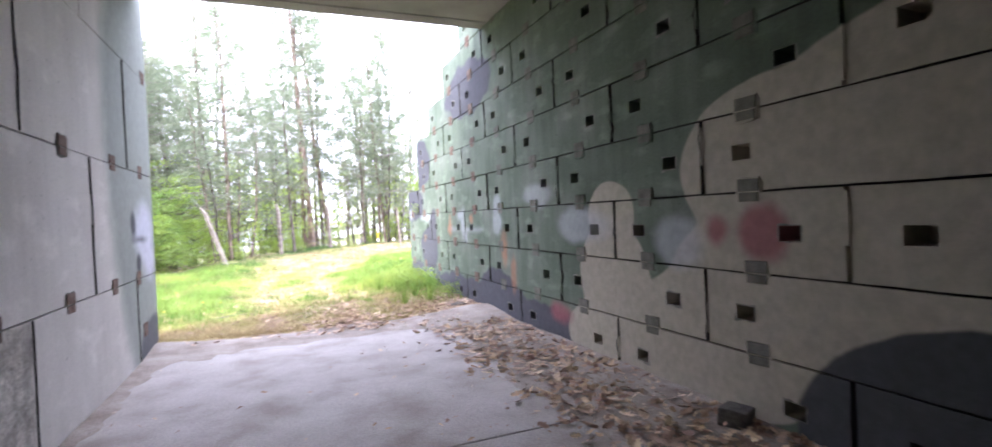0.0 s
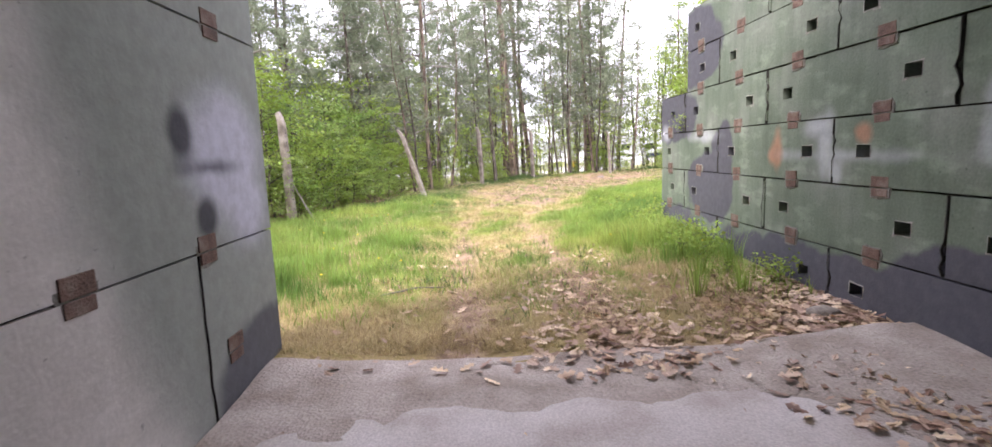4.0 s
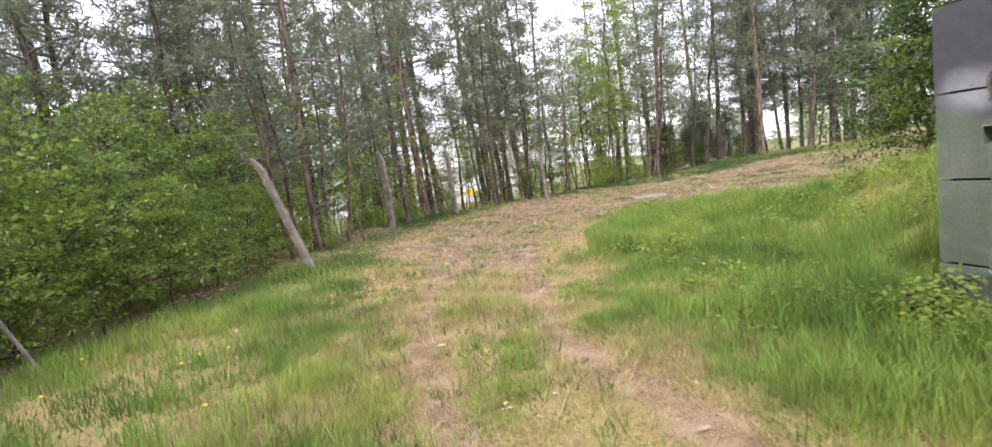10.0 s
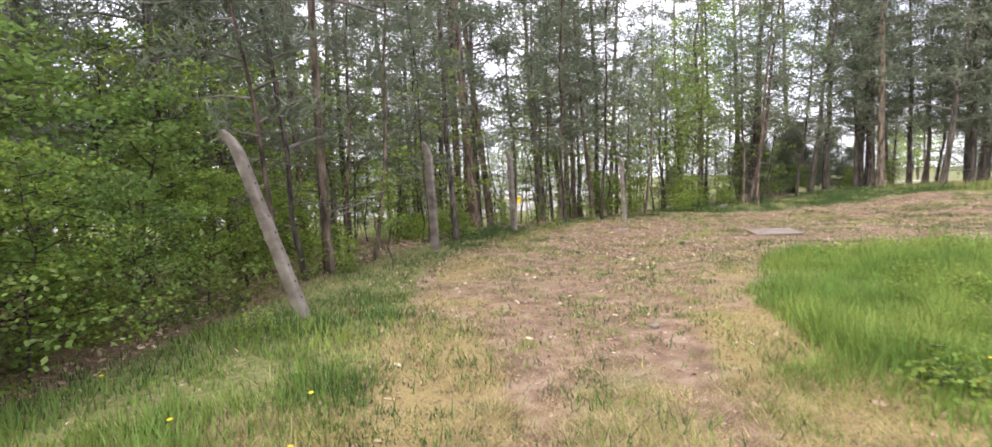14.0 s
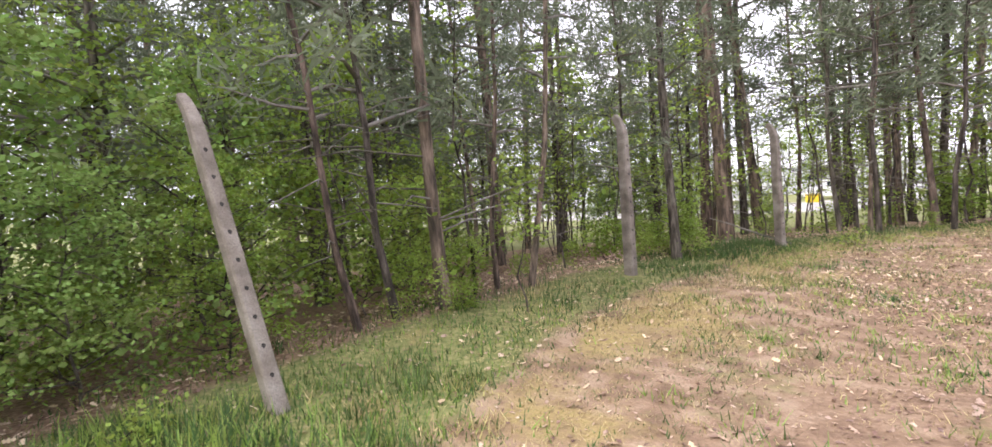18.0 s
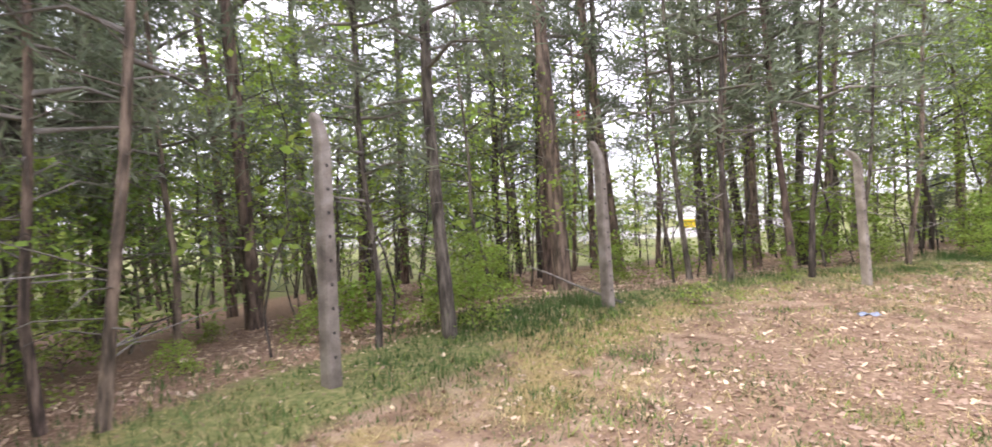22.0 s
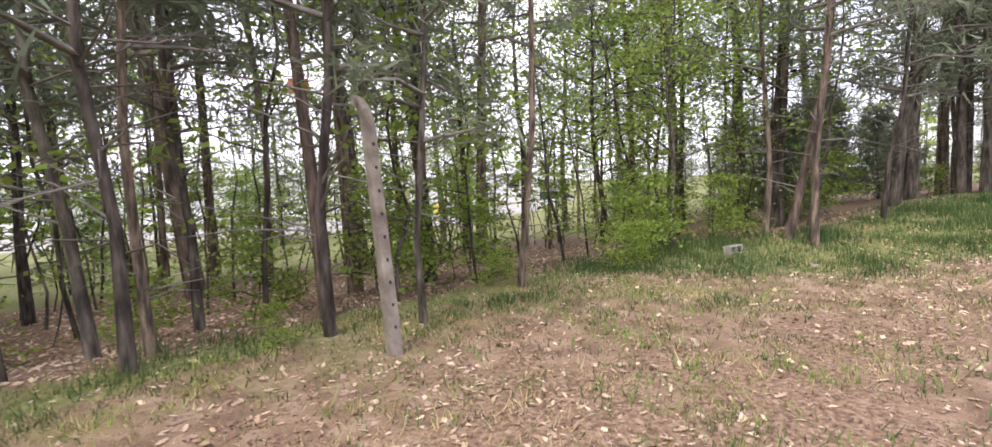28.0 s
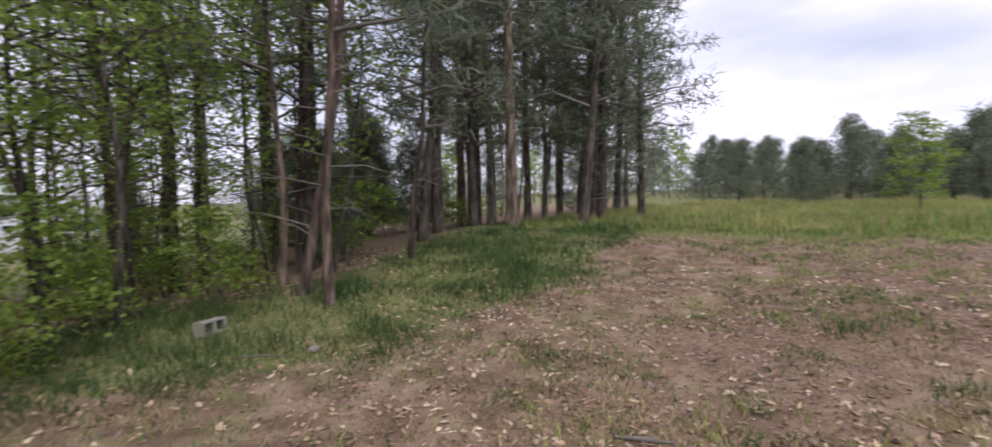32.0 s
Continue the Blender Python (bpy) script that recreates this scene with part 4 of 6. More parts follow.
# trees whose stand is known: kind, x, y, lean to the east, lean to the north, size
KNOWN = [
    ("M", -2.54, 23.52, -6.3, 4.5, 0.8), ("M", -2.37, 24, -5.6, 3.4, 1.05), ("M", -2.09, 24.61, -1.5, 0.8, 1.35), ("M", -1.87, 25.89, 2.6, -1.9, 0.8), ("M", -1.39, 25.93, 3.2, -2, 0.8),
    ("Q", -2, 25.37, -0.6, 0.5, 0.8), ("T", 0.5, 28.63, -1.4, 0.5, 0.8), ("M", -0.2, 28.17, -1, 0.5, 0.81), ("Q", -0.37, 29.03, -6.3, 3, 1.25), ("T", 1.23, 35.21, 0.6, 0, 1.25),
    ("T", 1.63, 33.36, -2.4, 0.2, 1.25), ("T", 2.68, 39.96, 0.1, 0, 1.25), ("M", 4.57, 32.34, 0.2, 0.1, 1.25), ("M", 4.29, 39.46, -2.6, -0.3, 1.25), ("T", 7.95, 42.51, -0.9, -0.3, 1.25),
    ("M", 6.08, 32.88, 1.6, 0.6, 1.25), ("B", 18.55, 48.9, -0.2, -0.1, 1.25), ("M", 1.68, 41.29, -0.3, 0, 1.25), ("M", 6.01, 33.51, -2.4, -0.6, 1.25),
    ("V", 15.96, 38.37, 1.8, 1.6, 1.25), ("M", 17.17, 46.87, 1.5, 0.9, 1.25), ("M", 4.55, 32.84, 1.5, -0.7, 0.8), ("M", 4.59, 33.99, -0.2, 0.1, 1.21), ("T", -0.73, 45.37, -6.9, 3, 1.25),
    ("T", 3.07, 38.88, -4.1, 1.5, 1.25), ("T", 6.19, 36.24, -2.7, 0.2, 0.8), ("T", 6.76, 35.71, -2.8, 0.1, 0.8), ("M", 11.3, 48.55, -0.3, -0.1, 1.25), ("M", 8.41, 34.33, 1.9, 0.4, 0.87),
    ("V", 11.25, 44, -0.5, -0.1, 1), ("Q", 13.24, 46.98, -3, -1, 1.25), ("M", 18.51, 52.13, 0.1, 0, 1.25), ("M", 18.39, 50.67, 2.4, 1.2, 1.25), ("V", 14.53, 40.49, -0.8, -0.5, 1.25),
    ("V", 17.03, 40.84, -0.5, -0.4, 1.25), ("M", 17.45, 39.88, -0.5, -0.5, 1.25), ("M", 13.98, 35.83, 5.2, 4.7, 1.25), ("M", 13.82, 35.06, 3.8, 3.7, 1.25),
    ("D", 18.5, 37.59, 3.8, 4.7, 1.25), ("M", 16.61, 36.22, 3, 3.6, 1.2), ("D", 22.02, 38.62, -0.3, -0.4, 1.25), ("T", 24.47, 40.93, -0.4, -0.6, 1.25), ("B", 6.32, 54.61, 2.1, -0.2, 1.25),
    ("V", 8.27, 44.94, -5.3, 0, 1.25), ("V", 10.05, 55.83, -1.9, -0.1, 1.25), ("Q", 15.42, 56.94, -3.7, -1, 1.25), ("Q", 17.66, 56.1, 0.9, 0.3, 1.25), ("B", 12.92, 41.77, 3.7, 1.4, 1.25),
    ("M", 14.38, 36.9, -0.9, -0.7, 1.22), ("D", 22.85, 38.56, -0.3, -0.4, 1.25), ("T", 22.24, 37.44, 0.7, 1.2, 1.25), ("M", 27.87, 39.4, 1.6, 3.2, 1.25), ("D", 33.02, 41.23, 1.8, 3.7, 1.25),
    ("D", 24.37, 36.19, 1.9, 4.4, 1.25), ("D", 26.11, 36.31, 1, 2.5, 1.25), ("V", 15.48, 51.51, 1.5, 0.4, 1.25), ("M", 15.44, 49.69, 2.3, 0.7, 1.25), ("M", 16.18, 49.2, 0.9, 0.3, 1.25),
    ("V", 17.71, 50.09, -1, -0.4, 1.25), ("T", 19.36, 48.42, 0.9, 0.5, 1.25), ("T", 23.57, 45.22, -1.4, -1.2, 1.25), ("D", 20.03, 38.37, 1, 1.2, 1.25), ("D", 23.47, 39.78, 0.8, 1.1, 1.25),
    ("D", 30.76, 40.13, -0.1, -0.1, 1.25), ("D", 31.07, 39.34, 1.7, 3.8, 1.25), ("D", 28.49, 37.51, 0.4, 1, 1.25), ("D", 30.09, 37.21, 1.2, 3.1, 1.25), ("M", 6.99, 32.97, 2.5, -0.6, 0.92),
    ("H", 6.17, 41.68, -3.9, 0.5, 1.25), ("Q", 2.54, 45.53, 2.9, -1, 1.25), ("M", 4.02, 33.01, -2.9, -0.1, 1.25), ("T", 2.4, 42.54, 0, 0, 1.1), ("T", 14.02, 41.72, 0, 0, 0.9),
    ("B", 12.41, 43.95, -3, 0, 1), ("H", 28.54, 35.71, 0, 0, 1), ("H", 27.02, 37.1, 0, 0, 1.05), ("H", 25.22, 38.63, 0, 0, 1), ("V", 9.66, 45.74, 0, 0, 1.1), ("V", 7.35, 46.02, 0, 0, 1),
    ("T", 16.18, 42.69, 0, 0, 1), ("M", -3.45, 28.97, -4, 0, 1), ("T", -3.64, 30.97, 0, 0, 1), ("H", -2.75, 34.06, 0, 0, 0.85), ("H", -0.16, 36.81, 0, 0, 0.9), ("H", -5.35, 36.04, 0, 0, 1),
    ("H", -1.48, 40, 0, 0, 1), ("H", -5.98, 30.17, 0, 0, 0.85), ("H", -4.67, 27.94, -3, 0, 0.8), ("H", -6.98, 24.14, -2, 0, 0.85), ("H", -4.95, 25.98, -3, 0, 0.85),
    ("H", -8.07, 27.09, 0, 0, 0.95), ("B", 0.59, 32.86, 0, 0, 0.9), ("B", -2.28, 31.43, 0, 0, 0.9), ("B", 13.14, 38.99, 0, 0, 0.85),
]
KIND = {
    "T": (TALL, "pine_tree", L_TALL, "pine tree", "tall pines"),
    "M": (MID, "pine_tree", L_MID, "pine tree", "young pines"),
    "D": (DARK, "pine_tree", L_DARK, "pine tree", "edge pines"),
    "H": (DENSE, "pine_tree", "large dark pine with a dense spreading crown", "pine tree", "large dark pines"),
    "B": (BROAD, "broadleaf_tree", L_BROAD, "tree", "young broad-leaved trees"),
    "S": (SHRUB, "shrub", "leafy green shrub at the forest edge", "shrub", "forest shrubs"),
    "K": (THICKET, "thicket_bush", "dense dark green bush crowding the forest edge", "bush", "thicket bushes"),
    "Y": (BUSHY, "pine_tree", "low bushy young pine branched to the ground", "pine tree", "field pines"),
    "O": (OAK, "oak_tree", "dark leafy oak standing on the grassy mound", "tree", ""),
    "E": (EDGEOAK, "oak_tree", "bright green young oak spreading over the forest edge", "tree", ""),
    "Z": (LONE, "broadleaf_tree", "small bright green tree standing alone in the field", "tree", ""),
    "W": (WEED, "weed", "leafy weed growing in the grass", "weed", "weeds"),
    "F": (FAR_PINE, "pine_tree", "distant pine in the far tree line", "pine tree", "far trees"),
    "G": (FAR_LEAF, "broadleaf_tree", "distant leafy tree in the far tree line", "tree", "far trees"),
    "V": (BIGLEAF, "broadleaf_tree", "broad-leaved tree with a dark stout trunk", "tree", "stout broad-leaved trees"),
    "Q": (STEM, "slim_tree", "thin-stemmed young tree with sparse leaves", "tree", "slim understorey trees"),
    "P": (SAPLING, "sapling", "thin sapling with a few fresh green leaves", "sapling", "saplings"),
}
rt = random.Random(8)
stand = []


def put(kind, x, y, e=0.0, n=0.0, size=1.0):
    meshes, name, label, cat, group = KIND[kind]
    if kind not in "WS":
        stand.append((x, y))
    plant(name, meshes[rt.randrange(len(meshes))], x, y, label, cat, (e, n), rt.uniform(0, 360), size, group)


for row in KNOWN + [("H", 28.9, 37.3, 0, 0, 0.8), ("H", 26.0, 38.4, 0, 0, 0.85), ("H", 23.6, 39.6, 0, 0, 0.85)]:
    put(*row)
# bushes, shrubs and saplings in their places
for row in [("K", -5.46, 18.1, 0, 0, 1), ("K", -5.93, 19.59, 0, 0, 1.05), ("K", -4.6, 20.09, 0, 0, 0.8), ("K", -5.14, 21.85, 0, 0, 1.1), ("K", -4.15, 23.23, 0, 0, 0.95), ("K", -6.83, 16.73, 0, 0, 1.1), ("K", -7.42, 21.02, 0, 0, 1.2), ("K", -5.32, 24.82, 0, 0, 1.1),
            ("K", -7.18, 23.96, 0, 0, 1.2), ("K", -6.62, 13.46, 0, 0, 1.1), ("K", -8.26, 18.41, 0, 0, 1.3), ("K", -7.82, 10.42, 0, 0, 1.1), ("K", -9.04, 14.73, 0, 0, 1.3), ("K", -6.34, 27.12, 0, 0, 1.1), ("K", -4.76, 29.52, 0, 0, 1), ("K", -3.6, 26.91, 0, 0, 0.6),
            ("K", -4.81, 17.77, 0, 0, 0.5), ("K", -4.4, 18.98, 0, 0, 0.55), ("K", -3.98, 20.26, 0, 0, 0.5), ("K", -3.67, 21.54, 0, 0, 0.55), ("K", -3.35, 22.61, 0, 0, 0.45), ("K", -5.21, 16.06, 0, 0, 0.5), ("S", -2.61, 24.8, 0, 0, 0.75), ("S", -3.04, 24.42, 0, 0, 0.6),
            ("S", 0.66, 30.89, 0, 0, 0.45), ("S", -0.1, 31.79, 0, 0, 0.6), ("S", -0.33, 29.33, 0, 0, 0.75), ("S", 0.61, 29.27, 0, 0, 0.55), ("S", 0.66, 32.27, 0, 0, 0.8), ("S", 10.61, 35.48, 0, 0, 0.75), ("S", 11.28, 36.13, 0, 0, 0.7), ("S", 7.82, 36.5, 0, 0, 0.8),
            ("S", 8.25, 35.41, 0, 0, 0.7), ("S", 6.57, 34.68, 0, 0, 0.8), ("S", 2.74, 33.43, 0, 0, 0.6), ("S", 3.82, 34.22, 0, 0, 0.8), ("P", -1.01, 24.49, 0, 0, 0.62), ("P", 8.45, 34.43, -2, 0, 1.4), ("P", 12.95, 21.11, 0, 0, 0.95), ("P", 6.78, 34.03, 0, 0, 1.5),
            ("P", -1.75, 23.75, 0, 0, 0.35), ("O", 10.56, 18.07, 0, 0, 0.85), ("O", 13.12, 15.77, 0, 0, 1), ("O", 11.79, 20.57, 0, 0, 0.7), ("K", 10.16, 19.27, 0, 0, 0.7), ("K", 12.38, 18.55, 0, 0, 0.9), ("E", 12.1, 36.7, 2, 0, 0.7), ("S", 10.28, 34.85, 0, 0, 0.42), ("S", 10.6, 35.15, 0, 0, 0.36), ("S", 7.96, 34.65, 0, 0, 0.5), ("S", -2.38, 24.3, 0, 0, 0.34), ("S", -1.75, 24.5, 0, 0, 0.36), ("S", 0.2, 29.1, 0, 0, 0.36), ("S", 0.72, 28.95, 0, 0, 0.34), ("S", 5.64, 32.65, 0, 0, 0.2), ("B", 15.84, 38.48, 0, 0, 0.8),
            ("S", 13.07, 36.32, 0, 0, 0.6), ("S", 12, 37.3, 0, 0, 0.8), ("S", 14.34, 37.69, 0, 0, 0.8), ("S", 16.7, 38.05, 0, 0, 0.9), ("S", 12.84, 39.4, 0, 0, 1), ("K", 8.74, 17.42, 0, 0, 0.4), ("K", 7.18, 13.14, 0, 0, 0.75), ("E", 12.49, 40.6, 0, 0, 1.0),
            ("E", 11.59, 51.8, 0, 0, 1), ("E", -6.32, 35.06, 0, 0, 0.95), ("E", 7.73, 48.74, 0, 0, 0.9), ("D", 33.31, 37.93, 0, 0, 0.9), ("Y", 37.84, 38.58, 0, 0, 1.2), ("Y", 36.79, 41.45, 0, 0, 1.3)]:
    put(*row)
# weeds at the foot of the wall and in the verge
for k in range(26):
    y = rt.uniform(9.2, 14.6)
    put("W", rt.uniform(2.6, 3.0), y, rt.gauss(0, 8), rt.gauss(0, 8), rt.uniform(0.4, 0.8) if y < 11.2 else rt.uniform(0.6, 1.1))
for k in range(40):
    x, y = rt.uniform(-6, 14), rt.uniform(9, 36)
    inn = float(line_dist(np.array([x]), np.array([y]), EDGE)[0])
    if -1.2 < inn < 0.4:
        put("W", x, y, rt.gauss(0, 8), rt.gauss(0, 8), rt.uniform(0.4, 0.8))
for k in range(170):
    x, y = rt.uniform(1.8, 9), rt.uniform(11, 23)
    if float(line_dist(np.array([x]), np.array([y]), LUSH)[0]) < -0.3 and (x > 3.9 or y > 14.4):
        put("W", x, y, rt.gauss(0, 8), rt.gauss(0, 8), rt.uniform(0.5, 0.95))
# the wood behind: pines with an understorey of broad-leaved trees
tries = made = 0
while made < 95 and tries < 9000:
    tries += 1
    x, y = rt.uniform(-30, 34), rt.uniform(2, 66)
    inn = float(line_dist(np.array([x]), np.array([y]), EDGE)[0])
    if inn < 0.9 or inn > 30 or (x > 14 and y > 50) or (x > 17 and inn > 12):
        continue
    thin = 0.7 if x < 1 or x > 15 else 0.35
    if inn > 15 and x > 1:
        continue
    if rt.random() > thin * (1.0 if inn < 12 else 0.6):
        continue
    if any((x - a) ** 2 + (y - b) ** 2 < (0.9 if inn < 8 else 2.2) for a, b in stand):
        continue
    kind = rt.choices(["T", "M", "B", "K"], [0.46, 0.38, 0.14, 0.02] if x > 0 else [0.26, 0.3, 0.31, 0.13])[0]
    put(kind, x, y, rt.gauss(0, 2.5), rt.gauss(0, 2.5), rt.uniform(0.75, 1.15))
    made += 1
for k in range(60):
    x, y = rt.uniform(-30, 16), rt.uniform(16, 68)
    inn = float(line_dist(np.array([x]), np.array([y]), EDGE)[0])
    if (11 if x < 0 else 24) < inn < 34:
        put("G" if k % 2 else "F", x, y, 0, 0, rt.uniform(0.8, 1.5))
for k in range(75):
    x, y = rt.uniform(-24, -5.5), rt.uniform(6, 40)
    inn = float(line_dist(np.array([x]), np.array([y]), EDGE)[0])
    if inn > 2.5 and all((x - a) ** 2 + (y - b) ** 2 > 1.5 for a, b in stand):
        put(rt.choice("TTMH"), x, y, rt.gauss(0, 2), rt.gauss(0, 2), rt.uniform(0.85, 1.1))
# thin stems crowd the first metres of the wood
made = tries = 0
while made < 105 and tries < 6000:
    tries += 1
    x, y = rt.uniform(-8, 16), rt.uniform(14, 48)
    inn = float(line_dist(np.array([x]), np.array([y]), EDGE)[0])
    if (0.5 if x > -2 else 3.5) < inn < 9 and all((x - a) ** 2 + (y - b) ** 2 > 0.2 for a, b in stand):
        put("Q", x, y, rt.gauss(0, 5), rt.gauss(0, 5), rt.uniform(0.7, 1.2))
        made += 1
made = tries = 0
while made < 26 and tries < 6000:
    tries += 1
    x, y = rt.uniform(-8, 16), rt.uniform(12, 46)
    inn = float(line_dist(np.array([x]), np.array([y]), EDGE)[0])
    if 0.3 < inn < 6:
        put("S", x, y, 0, 0, rt.uniform(0.3, 0.9))
        made += 1
for k in range(44):
    x, y = rt.uniform(-8, 4), rt.uniform(31, 46)
    inn = float(line_dist(np.array([x]), np.array([y]), EDGE)[0])
    if inn > 2.5 and all((x - a) ** 2 + (y - b) ** 2 > 0.8 for a, b in stand):
        put(rt.choice("BBMKK"), x, y, rt.gauss(0, 2), rt.gauss(0, 2), rt.uniform(0.7, 1.0))
# low growth between the eastern trunks and under the western bushes
for k in range(26):
    x = rt.uniform(13.5, 29)
    put(rt.choice("SSY"), x, 38.6 + rt.uniform(0.8, 7.5), 0, 0, rt.uniform(0.55, 0.95))
for k in range(60):
    x, y = rt.uniform(-7, 1), rt.uniform(16, 33)
    inn = float(line_dist(np.array([x]), np.array([y]), EDGE)[0])
    if 0.2 < inn < 3.2:
        put(rt.choice("SW"), x, y, 0, 0, rt.uniform(0.3, 0.55))
# young pines and a bright tree across the field, and the tree line behind
for k in range(24):
    a = radians(rt.uniform(-1.2, 1.2) + 9 - 2.4 * k)
    d = rt.uniform(33, 46)
    put("Y", 10 + d * math.cos(a), 31 + d * math.sin(a), 0, 0, rt.uniform(0.7, 1.05))
for k in range(30):
    a = radians(rt.uniform(-0.8, 0.8) + 10 - 1.35 * k)
    d = rt.uniform(44, 60)
    put("Y", 10 + d * math.cos(a), 31 + d * math.sin(a), 0, 0, rt.uniform(0.95, 1.45))
put("Z", 33.0, 27.2, 0, 0, 0.8)
# trees behind the mound
for x, y, k, z in [(17, 17, "D", 0.9), (20, 20, "D", 0.9), (16, 13, "D", 1.0), (12.5, 13.0, "B", 0.9), (9.5, 12.0, "B", 0.8)]:
    put(k, x, y, 0, 0, z)
for k in range(22):
    a = radians(50 - 4.4 * k + rt.uniform(-2, 2))
    d = rt.uniform(72, 110)
    put("F" if k % 3 else "G", 10 + d * math.cos(a), 31 + d * math.sin(a), 0, 0, rt.uniform(0.7, 1.1))
for k in range(46):
    a = radians(rt.uniform(12, 68))
    d = rt.uniform(52, 88)
    put("F" if k % 2 else "G", 10 + d * math.cos(a), 31 + d * math.sin(a), 0, 0, rt.uniform(0.7, 1.2))
for k in range(44):
    put(rt.choice("FG"), -80 + 4.2 * k + rt.uniform(-2, 2), rt.uniform(112, 135), 0, 0, rt.uniform(0.8, 1.3))
# plants rooted in the wall's joints and on its lowest step
for x, y, z, k in [(3.13, 13.05, 1.72, 0.5), (3.4, 13.3, 2.3, 0.7), (3.45, 13.6, 2.3, 0.8), (3.35, 13.85, 2.28, 0.6), (3.5, 13.0, 2.3, 0.8), (3.5, 12.2, 3.5, 0.7)]:
    plant("weed", WEED[0], x, y, "small weed rooted in the concrete wall", "weed", (0, 0), rt.uniform(0, 360), k, "weeds", z=z + 0.05)


# ---- fence posts ----
def post_mesh(height, bend, width=0.17, arc=0.36):
    """A square concrete fence post whose top bends over, tapering upward, with wire holes along it."""
    h = Heap()
    pts, wid = [], []
    for k in range(9):
        pts.append((0, 0, -0.5 + (height - 0.35 + 0.5) * k / 8))
        wid.append(width * (1.0 - 0.18 * k / 8))
    for k in range(1, 6):
        a = radians(bend) * k / 5
        r = arc / max(radians(bend), 0.1)
        pts.append((-r * (1 - math.cos(a)), 0, height - 0.35 + r * math.sin(a)))
        wid.append(width * (0.82 - 0.05 * k))
    vs, fs = tube(pts, [w * 0.66 for w in wid], 8)
    # square the section: flats with narrow corners
    out = []
    for i, (p, w) in enumerate(zip(pts, wid)):
        d = np.array(pts[min(i + 1, len(pts) - 1)]) - np.array(pts[max(i - 1, 0)])
        d = unit(d)
        b = np.array((0.0, 1.0, 0.0))
        a = np.cross(b, d)
        c = w * 0.5
        for u, v in ((1, 0.75), (0.75, 1), (-0.75, 1), (-1, 0.75), (-1, -0.75), (-0.75, -1), (0.75, -1), (1, -0.75)):
            out.append(np.array(p) + a * u * c + b * v * c * 0.8)
    h.add(out, fs)
    holes = []
    for k in range(9):
        z = 0.25 + k * (height - 0.75) / 8
        w = width * (1 - 0.18 * (z + 0.5) / (height + 0.15)) * 0.5 + 0.002
        holes += [(s * w, 0, z) for s in (-1, 1)]
    return bake_mesh(h, "shaft", M_POST), holes


def hole_mesh():
    """A flat dark disc with a broken rim; its colour stands for a wire hole's shade."""
    rc = random.Random(12)
    ring = [(0, rc.uniform(0.012, 0.018) * math.cos(a), rc.uniform(0.012, 0.02) * math.sin(a)) for a in [i * math.pi / 5 for i in range(10)]]
    return mesh_of("wire_hole", ring + [(0, 0.0, 0)], [(i, (i + 1) % 10, 10) for i in range(10)], M_JOINT)


def bake_mesh(h, name, material):
    me = h.mesh(name, material)
    bm = bmesh.new()
    bm.from_mesh(me)
    bmesh.ops.recalc_face_normals(bm, faces=bm.faces)
    bm.to_mesh(me)
    bm.free()
    return me


WIRE_HOLE = hole_mesh()
POST = [post_mesh(2.4, 38, 0.155), post_mesh(2.42, 44, 0.175), post_mesh(2.6, 30, 0.22), post_mesh(2.32, 72, 0.14, 0.34)]
for x, y, e, n, turn, v, label in [
    (-4.81, 17.47, -2, -2, -25, 2, "concrete fence post leaning beside a dead prop"),
    (-2.0, 21.77, -17.5, -2.4, -24, 0, "strongly leaning concrete fence post with a bent top"),
    (-0.13, 26.94, -1.5, -4, -33, 1, "weathered concrete fence post at the forest edge"),
    (2.39, 30.44, -1.5, -1, -45, 1, "weathered concrete fence post among the pines"),
    (6.67, 32.24, -3, 0, -62, 3, "weathered concrete fence post with a hooked top"),
]:
    ob = tagged(new("fence_post"), label, "fence post", "concrete fence posts")
    shaft = part("shaft", POST[v][0], ob)
    for at in POST[v][1]:
        part("wire_hole", WIRE_HOLE, shaft, Matrix.Translation(at))
    ob.matrix_basis = Matrix.Translation((x, y, gz(x, y))) @ pose(0, 0, 0, n, e, 0) @ pose(0, 0, 0, 0, 0, turn)

# a hollow concrete block lying in the grass
M_BLOCK = mat("pale_concrete_block", [(0.30, 0.28, 0.245), (0.46, 0.43, 0.385)], 8.0, 0.95, 0.5)
L, W, H, t = 0.31, 0.16, 0.15, 0.03
bm = bmesh.new()
for sx in (-1, 1):
    box_bm(bm, L, t, H, (0, sx * (W - t) / 2, 0), 0.006)
for k in (-1, 0, 1):
    box_bm(bm, t, W - 2 * t - 0.001, H * 0.98, (k * (L - t) / 2, 0, 0), 0.004)
cb = tagged(new("hollow_block", bm_mesh("hollow_block", bm, M_BLOCK)), "pale hollow concrete block lying in the grass", "concrete block")
cb.matrix_basis = Matrix.Translation((12.47, 35.38, gz(12.47, 35.38) + 0.07)) @ pose(0, 0, 0, 82, 0, 15)

# a board lying on the track
M_BOARD = mat("grey_board", [(0.23, 0.185, 0.158), (0.32, 0.265, 0.23)], 3.0, 0.85, 0.3)
bm = bmesh.new()
box_bm(bm, 1.1, 1.25, 0.015, (0, 0, 0), 0.004)
bd = tagged(new("board", bm_mesh("board", bm, M_BOARD)), "flat grey-beige board lying on the dry ground", "board")
bd.matrix_basis = Matrix.Translation((8.87, 27.68, gz(8.87, 27.68) + 0.035)) @ pose(0, 0, 0, 1, -1.5, -23)


